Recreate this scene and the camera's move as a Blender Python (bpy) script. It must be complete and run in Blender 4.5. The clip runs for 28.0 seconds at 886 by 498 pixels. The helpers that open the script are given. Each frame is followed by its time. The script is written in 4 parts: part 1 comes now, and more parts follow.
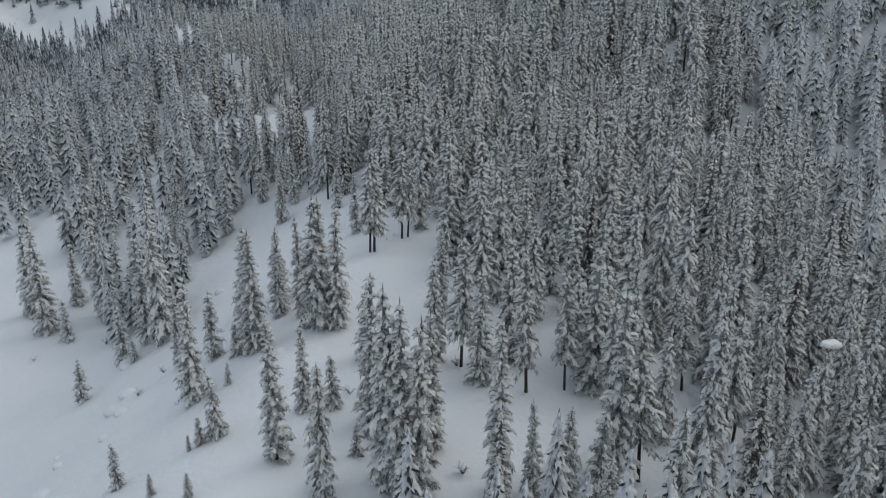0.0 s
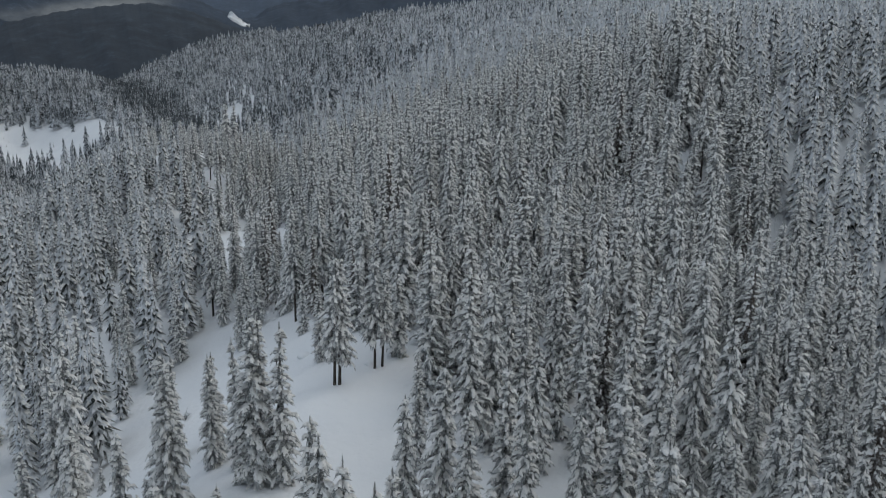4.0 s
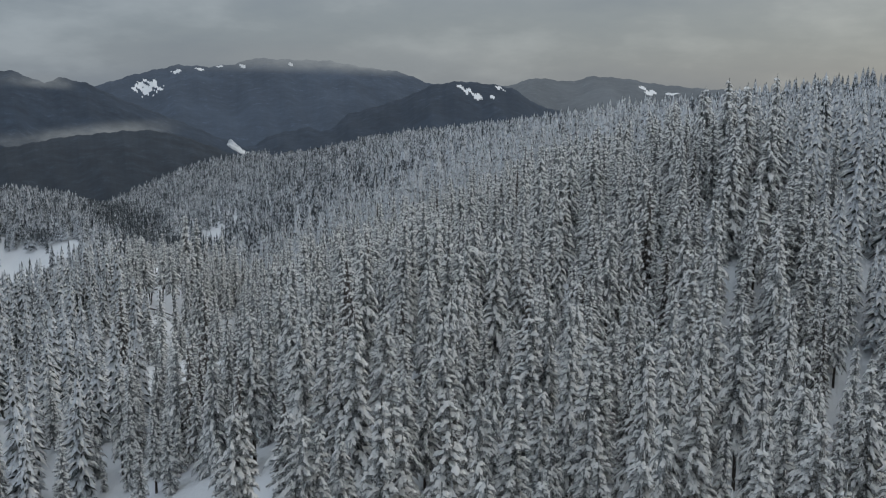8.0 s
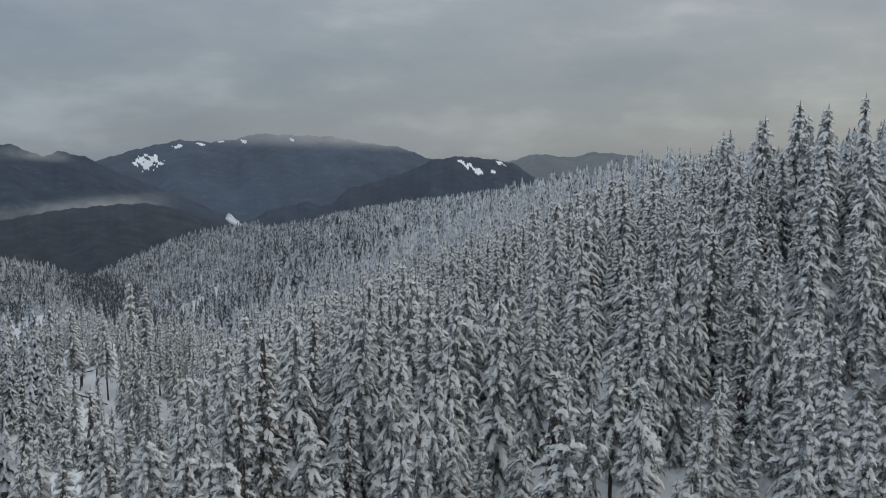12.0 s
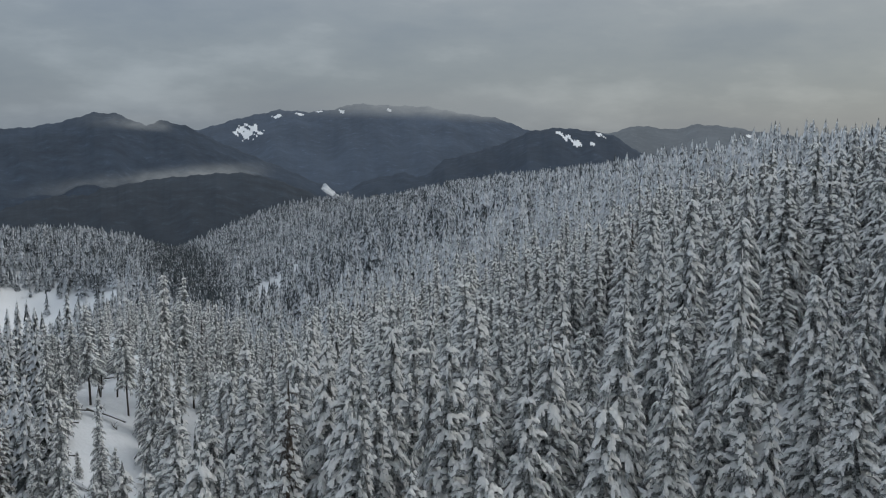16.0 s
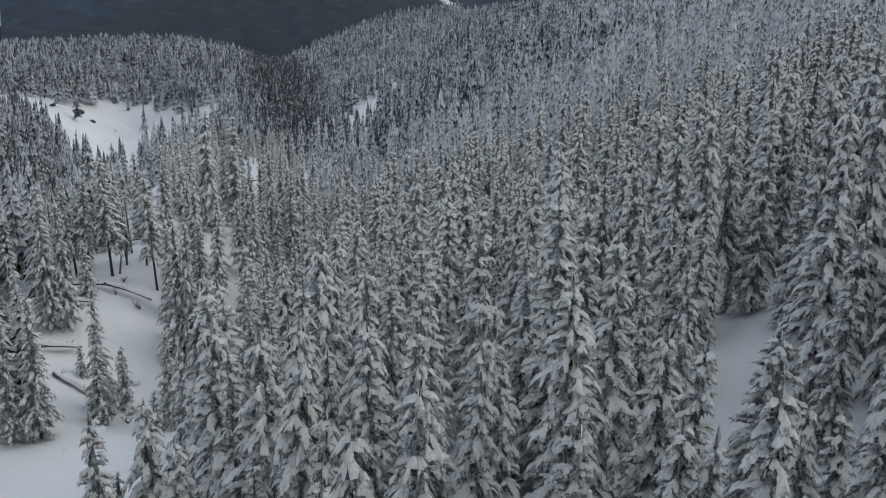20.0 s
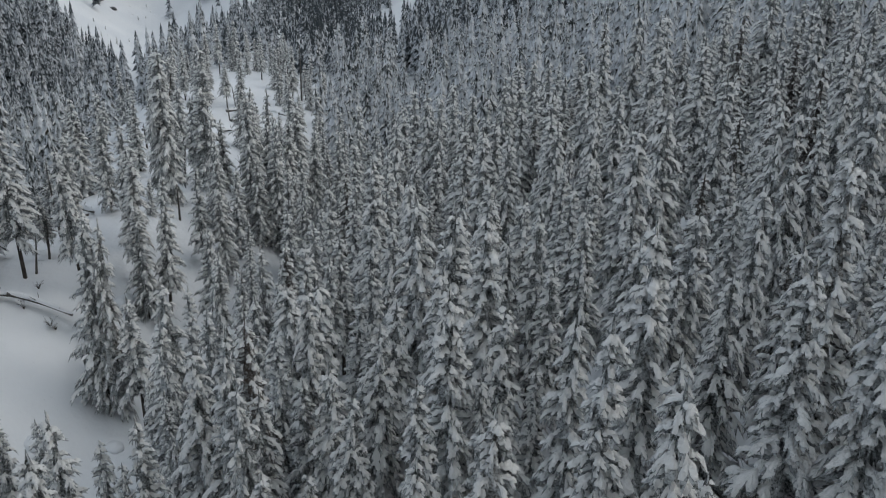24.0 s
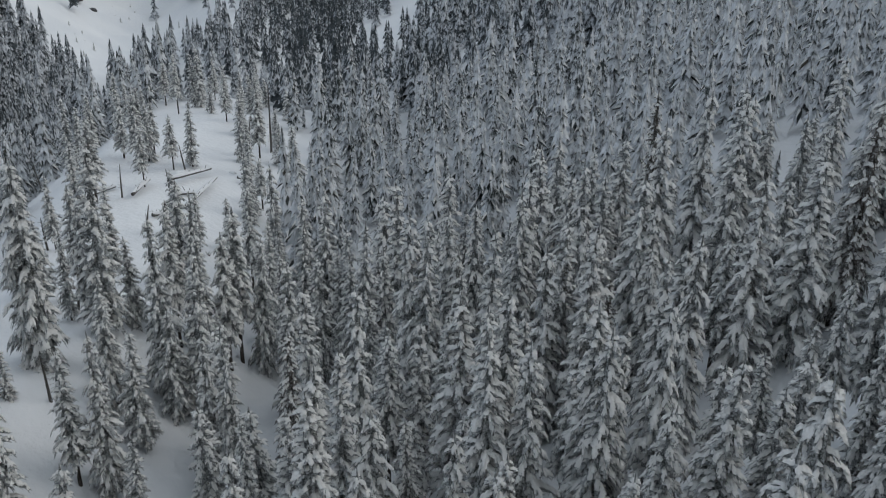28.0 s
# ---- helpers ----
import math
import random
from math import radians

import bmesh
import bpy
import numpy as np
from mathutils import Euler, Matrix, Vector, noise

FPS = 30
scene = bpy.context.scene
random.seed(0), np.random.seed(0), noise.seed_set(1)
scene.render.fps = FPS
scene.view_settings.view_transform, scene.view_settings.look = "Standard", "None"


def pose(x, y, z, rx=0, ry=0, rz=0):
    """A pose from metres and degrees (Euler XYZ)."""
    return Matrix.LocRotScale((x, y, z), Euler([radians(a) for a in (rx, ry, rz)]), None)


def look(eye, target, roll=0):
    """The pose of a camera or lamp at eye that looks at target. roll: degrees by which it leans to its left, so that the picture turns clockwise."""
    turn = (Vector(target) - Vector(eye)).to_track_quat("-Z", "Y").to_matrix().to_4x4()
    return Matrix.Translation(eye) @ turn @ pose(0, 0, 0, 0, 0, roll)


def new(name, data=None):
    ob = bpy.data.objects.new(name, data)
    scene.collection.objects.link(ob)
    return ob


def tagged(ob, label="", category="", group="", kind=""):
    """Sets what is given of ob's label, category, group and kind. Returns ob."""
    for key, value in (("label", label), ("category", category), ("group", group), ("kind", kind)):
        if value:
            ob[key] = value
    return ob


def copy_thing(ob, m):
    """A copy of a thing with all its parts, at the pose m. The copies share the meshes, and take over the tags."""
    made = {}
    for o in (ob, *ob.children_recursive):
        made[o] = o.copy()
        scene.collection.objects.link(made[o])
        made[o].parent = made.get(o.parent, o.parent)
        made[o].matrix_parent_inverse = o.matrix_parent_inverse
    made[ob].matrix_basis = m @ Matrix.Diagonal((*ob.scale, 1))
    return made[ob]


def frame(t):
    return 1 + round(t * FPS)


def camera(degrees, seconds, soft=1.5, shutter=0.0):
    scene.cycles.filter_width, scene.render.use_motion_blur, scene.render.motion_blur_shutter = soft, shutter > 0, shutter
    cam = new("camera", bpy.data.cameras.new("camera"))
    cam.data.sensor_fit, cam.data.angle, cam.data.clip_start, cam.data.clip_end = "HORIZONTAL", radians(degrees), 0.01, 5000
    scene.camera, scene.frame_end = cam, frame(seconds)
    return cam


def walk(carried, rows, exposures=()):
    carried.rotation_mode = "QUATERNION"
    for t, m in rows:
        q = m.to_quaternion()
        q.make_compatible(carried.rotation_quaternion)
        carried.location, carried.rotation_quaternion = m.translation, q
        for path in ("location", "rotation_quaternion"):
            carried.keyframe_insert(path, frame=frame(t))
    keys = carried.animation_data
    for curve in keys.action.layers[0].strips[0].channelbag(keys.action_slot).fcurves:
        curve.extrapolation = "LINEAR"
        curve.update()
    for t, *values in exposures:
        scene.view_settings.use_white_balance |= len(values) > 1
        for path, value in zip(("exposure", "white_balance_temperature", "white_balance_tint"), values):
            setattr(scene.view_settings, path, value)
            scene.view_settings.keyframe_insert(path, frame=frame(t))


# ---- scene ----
cam = camera(49.4, 28.0, 1.1)
METRES, EYE, TILT, LEAN, TURN = 220.0, 60.0, -25.0, 0.0, 0.0
ROWS = [
    (0.0, 0.0, 0.0, 0.0, 0.0, 0.0, 0.0),
    (0.5, 0.0008, 0.0095, -0.0007, -0.01, 0.96, -0.02),
    (1.0, 0.0018, 0.0191, -0.0012, 0.01, 1.91, -0.04),
    (1.5, 0.0029, 0.0291, -0.0018, 0.01, 2.87, -0.07),
    (2.0, 0.0039, 0.0394, -0.0022, -0.01, 3.83, -0.11),
    (2.5, 0.005, 0.0504, -0.0023, -0.03, 4.76, -0.17),
    (3.0, 0.006, 0.0628, -0.0019, -0.03, 5.74, -0.21),
    (3.5, 0.0069, 0.0768, -0.0004, -0.05, 6.68, -0.24),
    (5.5, 0.0106, 0.1427, 0.0088, -0.12, 10.55, -0.36),
    (6.0, 0.0118, 0.1606, 0.0123, -0.14, 11.46, -0.38),
    (6.5, 0.0132, 0.1791, 0.0158, -0.15, 12.43, -0.4),
    (7.0, 0.0146, 0.1979, 0.0194, -0.18, 13.36, -0.42),
    (7.5, 0.0158, 0.2167, 0.023, -0.21, 14.3, -0.43),
    (8.0, 0.017, 0.2358, 0.0265, -0.25, 15.24, -0.51),
    (8.5, 0.0181, 0.2552, 0.0302, -0.28, 16.25, -0.51),
    (9.0, 0.0193, 0.2746, 0.0337, -0.28, 17.2, -0.51),
    (9.5, 0.0203, 0.294, 0.0372, -0.34, 18.16, -0.57),
    (10.0, 0.0216, 0.3132, 0.0407, -0.32, 19.13, -0.55),
    (10.5, 0.0223, 0.3324, 0.0442, -0.36, 19.69, -0.57),
    (11.0, 0.0233, 0.3503, 0.0498, -0.38, 19.7, -0.58),
    (11.5, 0.0243, 0.367, 0.0576, -0.4, 19.74, -0.53),
    (13.5, 0.0285, 0.4328, 0.089, 1.74, 19.7, -1.66),
    (14.0, 0.0295, 0.4491, 0.0973, 2.57, 19.67, -2.09),
    (14.5, 0.0304, 0.4657, 0.1053, 3.27, 19.67, -2.45),
    (15.0, 0.0312, 0.4826, 0.1132, 3.67, 19.66, -2.65),
    (15.5, 0.0314, 0.499, 0.1207, 4.06, 19.23, -2.96),
    (16.0, 0.0312, 0.5155, 0.1281, 4.88, 17.86, -3.4),
    (16.5, 0.0311, 0.5319, 0.136, 5.88, 15.81, -3.86),
    (17.0, 0.0309, 0.5486, 0.1438, 6.84, 13.91, -4.33),
    (17.5, 0.0302, 0.5647, 0.1515, 7.67, 12.47, -4.71),
    (18.0, 0.0295, 0.5818, 0.159, 8.51, 11.19, -5.08),
    (18.5, 0.0283, 0.5982, 0.1666, 9.21, 9.93, -5.43),
    (19.0, 0.0268, 0.6146, 0.174, 9.85, 8.69, -5.76),
    (19.5, 0.0249, 0.6311, 0.1818, 10.46, 7.39, -6.07),
    (20.0, 0.0229, 0.6474, 0.1897, 11.07, 6.13, -6.34),
    (20.5, 0.0206, 0.6645, 0.1977, 11.67, 4.9, -6.6),
    (22.5, 0.009, 0.7334, 0.2303, 13.34, 0.28, -7.41),
    (23.0, 0.0055, 0.7509, 0.2388, 13.58, 0.06, -7.48),
    (23.5, 0.0019, 0.7684, 0.2467, 13.76, -0.18, -7.61),
    (24.0, -0.0018, 0.7854, 0.2547, 13.93, -1.28, -7.66),
    (24.5, -0.0059, 0.8025, 0.2626, 14.03, -2.67, -7.69),
    (25.0, -0.0106, 0.8212, 0.2714, 14.13, -3.31, -7.74),
    (25.5, -0.015, 0.8384, 0.2797, 14.24, -3.27, -7.74),
    (26.0, -0.0196, 0.8562, 0.2879, 14.33, -3.22, -7.83),
    (26.5, -0.0246, 0.8738, 0.2967, 14.4, -3.25, -7.82),
    (27.0, -0.0292, 0.8917, 0.3048, 14.45, -3.19, -7.82),
    (27.5, -0.0341, 0.9092, 0.3129, 14.48, -2.98, -7.75),
    (28.0, -0.039, 0.9265, 0.3214, 14.48, -2.3, -7.71),
]
walk(cam, [(t, pose(0, 0, EYE, TILT, LEAN, TURN) @ pose(METRES * x, METRES * y, METRES * z, 90 + pitch, roll, yaw)) for t, x, y, z, yaw, pitch, roll in ROWS],
     [(0, -0.08), (4, -0.08), (9, 0.03), (12, 0.1), (16, 0.06), (20, 0.0), (23, -0.05), (28, -0.09)])

# ---- light ----
world = bpy.data.worlds.new("overcast_sky")
scene.world = world
world.use_nodes = True
SUN_ELEV, SUN_ROT = radians(32), radians(60)


def overcast(tree):
    """A sky of Nishita light under a broken sheet of grey cloud, brighter overhead."""
    n, l = tree.nodes, tree.links
    n.clear()
    out, bg = n.new("ShaderNodeOutputWorld"), n.new("ShaderNodeBackground")
    sky = n.new("ShaderNodeTexSky")
    sky.sky_type, sky.sun_disc, sky.sun_elevation, sky.sun_rotation = "NISHITA", False, SUN_ELEV, SUN_ROT
    dim = n.new("ShaderNodeVectorMath")
    dim.operation = "SCALE"
    dim.inputs["Scale"].default_value = 0.012
    l.new(sky.outputs[0], dim.inputs[0])
    co, sep = n.new("ShaderNodeTexCoord"), n.new("ShaderNodeSeparateXYZ")
    l.new(co.outputs["Generated"], sep.inputs[0])
    mp = n.new("ShaderNodeMapping")
    mp.inputs["Scale"].default_value = (1.0, 1.0, 3.0)
    mp.inputs["Location"].default_value = (0.35, 0.1, 0.2)
    l.new(co.outputs["Generated"], mp.inputs[0])
    big, fine = n.new("ShaderNodeTexNoise"), n.new("ShaderNodeTexNoise")
    for t, s, d, r in ((big, 3.6, 6, 0.55), (fine, 9.0, 5, 0.55)):
        t.inputs["Scale"].default_value, t.inputs["Detail"].default_value, t.inputs["Roughness"].default_value = s, d, r
        l.new(mp.outputs[0], t.inputs["Vector"])
    mix = n.new("ShaderNodeMath")
    mix.operation = "MULTIPLY_ADD"
    mix.inputs[1].default_value = 0.3
    l.new(fine.outputs["Fac"], mix.inputs[0])
    l.new(big.outputs["Fac"], mix.inputs[2])
    cloud = n.new("ShaderNodeValToRGB")
    e = cloud.color_ramp.elements
    e[0].position, e[0].color = 0.50, (0.22, 0.24, 0.262, 1)
    e[1].position, e[1].color = 0.84, (0.375, 0.385, 0.385, 1)
    m = cloud.color_ramp.elements.new(0.68)
    m.color = (0.27, 0.285, 0.295, 1)
    l.new(mix.outputs[0], cloud.inputs[0])
    lift = n.new("ShaderNodeValToRGB")
    lift.color_ramp.interpolation = "EASE"
    e = lift.color_ramp.elements
    e[0].position, e[0].color = 0.02, (0.88, 0.94, 0.99, 1)
    e[1].position, e[1].color = 0.75, (2.75, 2.84, 2.9, 1)
    m = lift.color_ramp.elements.new(0.20)
    m.color = (1.2, 1.23, 1.25, 1)
    l.new(sep.outputs["Z"], lift.inputs[0])
    warm = n.new("ShaderNodeValToRGB")
    e = warm.color_ramp.elements
    e[0].position, e[0].color = 0.30, (0.93, 0.98, 1.06, 1)
    e[1].position, e[1].color = 0.80, (1.10, 1.05, 0.98, 1)
    half = n.new("ShaderNodeMath")
    half.operation = "MULTIPLY_ADD"
    half.inputs[1].default_value, half.inputs[2].default_value = 0.5, 0.5
    l.new(sep.outputs["X"], half.inputs[0])
    l.new(half.outputs[0], warm.inputs[0])
    a, b, c = (n.new("ShaderNodeVectorMath") for _ in range(3))
    a.operation = b.operation = "MULTIPLY"
    c.operation = "ADD"
    l.new(cloud.outputs[0], a.inputs[0])
    l.new(lift.outputs[0], a.inputs[1])
    l.new(a.outputs[0], b.inputs[0])
    l.new(warm.outputs[0], b.inputs[1])
    l.new(b.outputs[0], c.inputs[0])
    l.new(dim.outputs[0], c.inputs[1])
    l.new(c.outputs[0], bg.inputs["Color"])
    bg.inputs["Strength"].default_value = 0.85
    l.new(bg.outputs[0], out.inputs[0])


overcast(world.node_tree)
sun = new("sun", bpy.data.lights.new("sun", "SUN"))
sun.data.energy, sun.data.angle, sun.data.color = 0.6, radians(35), (1.0, 0.97, 0.93)
sun.matrix_world = look((0, 0, 200), (-90, -50, 120))


# ---- materials ----
def material(name, rough=0.8):
    m = bpy.data.materials.new(name)
    m.use_nodes = True
    b = m.node_tree.nodes["Principled BSDF"]
    b.inputs["Roughness"].default_value = rough
    b.inputs["Specular IOR Level"].default_value = 0.25
    return m, m.node_tree.nodes, m.node_tree.links, b


def noise_of(n, l, scale, detail=4, rough=0.55, coord="Object", stretch=None):
    co, t = n.new("ShaderNodeTexCoord"), n.new("ShaderNodeTexNoise")
    t.inputs["Scale"].default_value, t.inputs["Detail"].default_value, t.inputs["Roughness"].default_value = scale, detail, rough
    src = co.outputs[coord]
    if stretch:
        mp = n.new("ShaderNodeMapping")
        mp.inputs["Scale"].default_value = stretch
        l.new(src, mp.inputs[0])
        src = mp.outputs[0]
    l.new(src, t.inputs["Vector"])
    return t.outputs["Fac"]


def ramp_of(n, l, fac, *stops):
    r = n.new("ShaderNodeValToRGB")
    e = r.color_ramp.elements
    for i, (p, c) in enumerate(stops):
        s = e[i] if i < 2 else e.new(p)
        s.position, s.color = p, (*c, 1)
    l.new(fac, r.inputs[0])
    return r.outputs[0]


def blend(n, l, fac, a, b, kind="MIX"):
    m = n.new("ShaderNodeMix")
    m.data_type, m.blend_type = "RGBA", kind
    for socket, v in ((m.inputs[0], fac), (m.inputs[6], a), (m.inputs[7], b)):
        if isinstance(v, (int, float)):
            socket.default_value = v
        elif isinstance(v, tuple):
            socket.default_value = (*v, 1)
        else:
            l.new(v, socket)
    return m.outputs[2]


def bump(n, l, b, fac, strength, dist):
    u = n.new("ShaderNodeBump")
    u.inputs["Strength"].default_value, u.inputs["Distance"].default_value = strength, dist
    l.new(fac, u.inputs["Height"])
    l.new(u.outputs[0], b.inputs["Normal"])


def add(n, l, a, b, k=1.0):
    m = n.new("ShaderNodeMath")
    m.operation = "MULTIPLY_ADD"
    l.new(b, m.inputs[0])
    m.inputs[1].default_value = k
    l.new(a, m.inputs[2])
    return m.outputs[0]


def snow_ground():
    m, n, l, b = material("snow_cover", 0.75)
    wide, fine = noise_of(n, l, 0.05, 5), noise_of(n, l, 1.1, 6)
    c = ramp_of(n, l, wide, (0.3, (0.70, 0.72, 0.75)), (0.7, (0.79, 0.80, 0.815)))
    debris = ramp_of(n, l, noise_of(n, l, 5.0, 3), (0.68, (0, 0, 0)), (0.8, (0.5, 0.5, 0.5)))
    c = blend(n, l, debris, c, (0.35, 0.36, 0.37))
    l.new(c, b.inputs["Base Color"])
    bump(n, l, b, add(n, l, fine, wide, 2.0), 0.5, 0.3)
    return m


def varied(n, random_of):
    """A number for each tree, or for each bough of the joined trees."""
    if random_of == "object":
        return n.new("ShaderNodeObjectInfo").outputs["Random"]
    return n.new("ShaderNodeNewGeometry").outputs["Random Per Island"]


def rim_of(n):
    a = n.new("ShaderNodeAttribute")
    a.attribute_name = "rim"
    return a.outputs["Fac"]


def lee_and_shade(n, l):
    """Shelter and shade: 1 and more in the bed of the far gully, where little snow lies on the trees and the gully's
    shade is put into the colour, less on its west side, 0 on the hillside.
    """
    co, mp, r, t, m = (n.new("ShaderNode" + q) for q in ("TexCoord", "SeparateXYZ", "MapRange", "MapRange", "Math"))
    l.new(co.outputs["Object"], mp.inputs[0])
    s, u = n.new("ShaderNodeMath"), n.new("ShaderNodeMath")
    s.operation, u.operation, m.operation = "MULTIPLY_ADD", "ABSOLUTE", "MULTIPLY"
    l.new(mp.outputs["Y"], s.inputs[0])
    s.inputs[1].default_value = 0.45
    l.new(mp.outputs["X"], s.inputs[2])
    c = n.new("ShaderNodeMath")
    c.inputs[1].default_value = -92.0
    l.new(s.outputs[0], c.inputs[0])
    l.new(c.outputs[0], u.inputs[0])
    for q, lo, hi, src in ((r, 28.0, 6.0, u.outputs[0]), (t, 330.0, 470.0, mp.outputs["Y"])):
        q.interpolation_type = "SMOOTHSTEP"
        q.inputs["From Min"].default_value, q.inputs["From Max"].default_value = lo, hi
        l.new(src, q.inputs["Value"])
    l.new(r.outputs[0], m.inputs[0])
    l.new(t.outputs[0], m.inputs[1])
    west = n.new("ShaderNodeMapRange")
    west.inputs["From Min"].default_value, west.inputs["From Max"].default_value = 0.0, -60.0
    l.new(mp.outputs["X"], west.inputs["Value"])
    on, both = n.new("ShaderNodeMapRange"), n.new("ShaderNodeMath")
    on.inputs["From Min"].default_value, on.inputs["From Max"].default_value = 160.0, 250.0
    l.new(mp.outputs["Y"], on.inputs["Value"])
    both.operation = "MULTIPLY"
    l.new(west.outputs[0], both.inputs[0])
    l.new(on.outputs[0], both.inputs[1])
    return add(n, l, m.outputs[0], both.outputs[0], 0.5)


def snow_load(name, cover, random_of):
    """Snow on boughs: white, with needles showing through where it is thin and along its ragged rim."""
    m, n, l, b = material(name, 0.8)
    fine, clump = noise_of(n, l, 8.5, 4, 0.75), noise_of(n, l, 1.6, 3)
    f = add(n, l, fine, varied(n, random_of), 0.12)
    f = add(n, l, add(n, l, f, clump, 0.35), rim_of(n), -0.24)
    if random_of != "object":
        f = add(n, l, f, noise_of(n, l, 0.16, 2), 0.5)
        cover += 0.25
    c = ramp_of(n, l, f, (cover - 0.06, (0.060, 0.066, 0.060)), (cover + 0.07, (0.77, 0.785, 0.79)), (cover + 0.25, (0.925, 0.92, 0.91)))
    l.new(c, b.inputs["Base Color"])
    bump(n, l, b, add(n, l, fine, clump, 1.5), 0.9, 0.16)
    return m


def needles(name, green, frost, random_of):
    """Dark needles, dusted with rime."""
    m, n, l, b = material(name, 0.7)
    fine, broad = noise_of(n, l, 9.0, 4, 0.7), noise_of(n, l, 0.9, 2)
    base = ramp_of(n, l, varied(n, random_of), (0.0, tuple(0.6 * v for v in green)), (0.8, green), (1.0, (0.060, 0.052, 0.040)))
    # less rime where rim is 1; inside the crown this paints in shade
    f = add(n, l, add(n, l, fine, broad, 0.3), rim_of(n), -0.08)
    if random_of != "object":
        f = add(n, l, f, noise_of(n, l, 0.16, 2), 0.4)
        frost += 0.2
    rime = ramp_of(n, l, f, (frost, (0, 0, 0)), (frost + 0.2, (0.75, 0.75, 0.75)))
    l.new(blend(n, l, rime, base, (0.65, 0.67, 0.685)), b.inputs["Base Color"])
    bump(n, l, b, fine, 0.8, 0.1)
    return m


def mixed(name, grain, cut, needle, snow):
    """Snowy boughs seen from afar: hanging streaks of snow and of needles, with less snow and painted shade under each
    tier.
    """
    m, n, l, b = material(name, 0.85)
    streak = noise_of(n, l, grain, 4, 0.65, stretch=(1.0, 1.0, 0.45))
    f = add(n, l, streak, noise_of(n, l, 0.13, 2), 0.45)
    # under the tier above: snow kept off, and shade painted in with it
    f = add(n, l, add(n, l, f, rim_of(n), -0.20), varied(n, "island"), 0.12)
    f = add(n, l, f, lee_and_shade(n, l), -0.10)
    l.new(ramp_of(n, l, f, (cut - 0.07, needle), (cut + 0.08, tuple(0.82 * v for v in snow)), (cut + 0.3, snow)), b.inputs["Base Color"])
    bump(n, l, b, streak, 0.8, 0.35)
    return m


def bark(name, a, c, scale=3.0):
    m, n, l, b = material(name, 0.9)
    f = noise_of(n, l, scale, 5, 0.65, stretch=(2.0, 2.0, 0.5))
    l.new(ramp_of(n, l, f, (0.35, a), (0.62, c), (0.74, (0.35, 0.36, 0.37))), b.inputs["Base Color"])
    bump(n, l, b, f, 0.8, 0.05)
    return m


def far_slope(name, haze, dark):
    """A far wooded slope, seen through air: haze is the light of the air before it, put on the slope as a glow of its
    own.
    """
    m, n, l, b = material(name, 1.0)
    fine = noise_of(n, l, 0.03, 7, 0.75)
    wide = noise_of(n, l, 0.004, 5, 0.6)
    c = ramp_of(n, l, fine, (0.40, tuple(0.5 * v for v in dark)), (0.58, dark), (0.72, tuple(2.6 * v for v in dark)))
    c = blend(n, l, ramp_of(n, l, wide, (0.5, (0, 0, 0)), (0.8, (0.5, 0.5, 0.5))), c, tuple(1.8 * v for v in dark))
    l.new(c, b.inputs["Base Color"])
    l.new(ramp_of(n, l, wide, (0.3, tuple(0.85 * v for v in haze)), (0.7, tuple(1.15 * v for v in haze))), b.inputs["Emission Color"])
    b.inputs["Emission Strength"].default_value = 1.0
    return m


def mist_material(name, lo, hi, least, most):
    """Drifting mist, thinning out to its edges; its own glow stands in for the daylight it scatters."""
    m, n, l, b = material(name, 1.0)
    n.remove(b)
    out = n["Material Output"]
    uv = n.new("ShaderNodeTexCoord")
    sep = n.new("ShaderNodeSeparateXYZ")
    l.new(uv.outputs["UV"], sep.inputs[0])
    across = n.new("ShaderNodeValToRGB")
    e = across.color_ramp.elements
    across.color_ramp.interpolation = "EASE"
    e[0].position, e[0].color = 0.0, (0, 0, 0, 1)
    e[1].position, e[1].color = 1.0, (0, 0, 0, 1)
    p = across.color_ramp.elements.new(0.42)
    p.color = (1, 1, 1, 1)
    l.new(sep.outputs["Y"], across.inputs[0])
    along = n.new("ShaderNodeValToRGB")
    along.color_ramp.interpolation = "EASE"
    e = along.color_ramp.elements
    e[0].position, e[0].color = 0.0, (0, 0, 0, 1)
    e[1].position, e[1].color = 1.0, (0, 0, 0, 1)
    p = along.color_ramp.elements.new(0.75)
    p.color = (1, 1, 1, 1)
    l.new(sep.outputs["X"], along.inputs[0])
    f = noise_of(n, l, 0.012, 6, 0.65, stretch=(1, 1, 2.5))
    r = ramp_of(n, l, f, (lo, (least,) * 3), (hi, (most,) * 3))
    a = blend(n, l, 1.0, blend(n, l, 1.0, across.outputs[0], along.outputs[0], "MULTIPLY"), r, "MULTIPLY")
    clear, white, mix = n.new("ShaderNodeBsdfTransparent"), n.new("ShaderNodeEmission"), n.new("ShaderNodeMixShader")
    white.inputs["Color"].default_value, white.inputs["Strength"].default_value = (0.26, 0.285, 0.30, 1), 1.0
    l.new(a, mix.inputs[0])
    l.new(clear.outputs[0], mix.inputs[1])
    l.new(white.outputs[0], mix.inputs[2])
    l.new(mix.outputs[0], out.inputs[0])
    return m


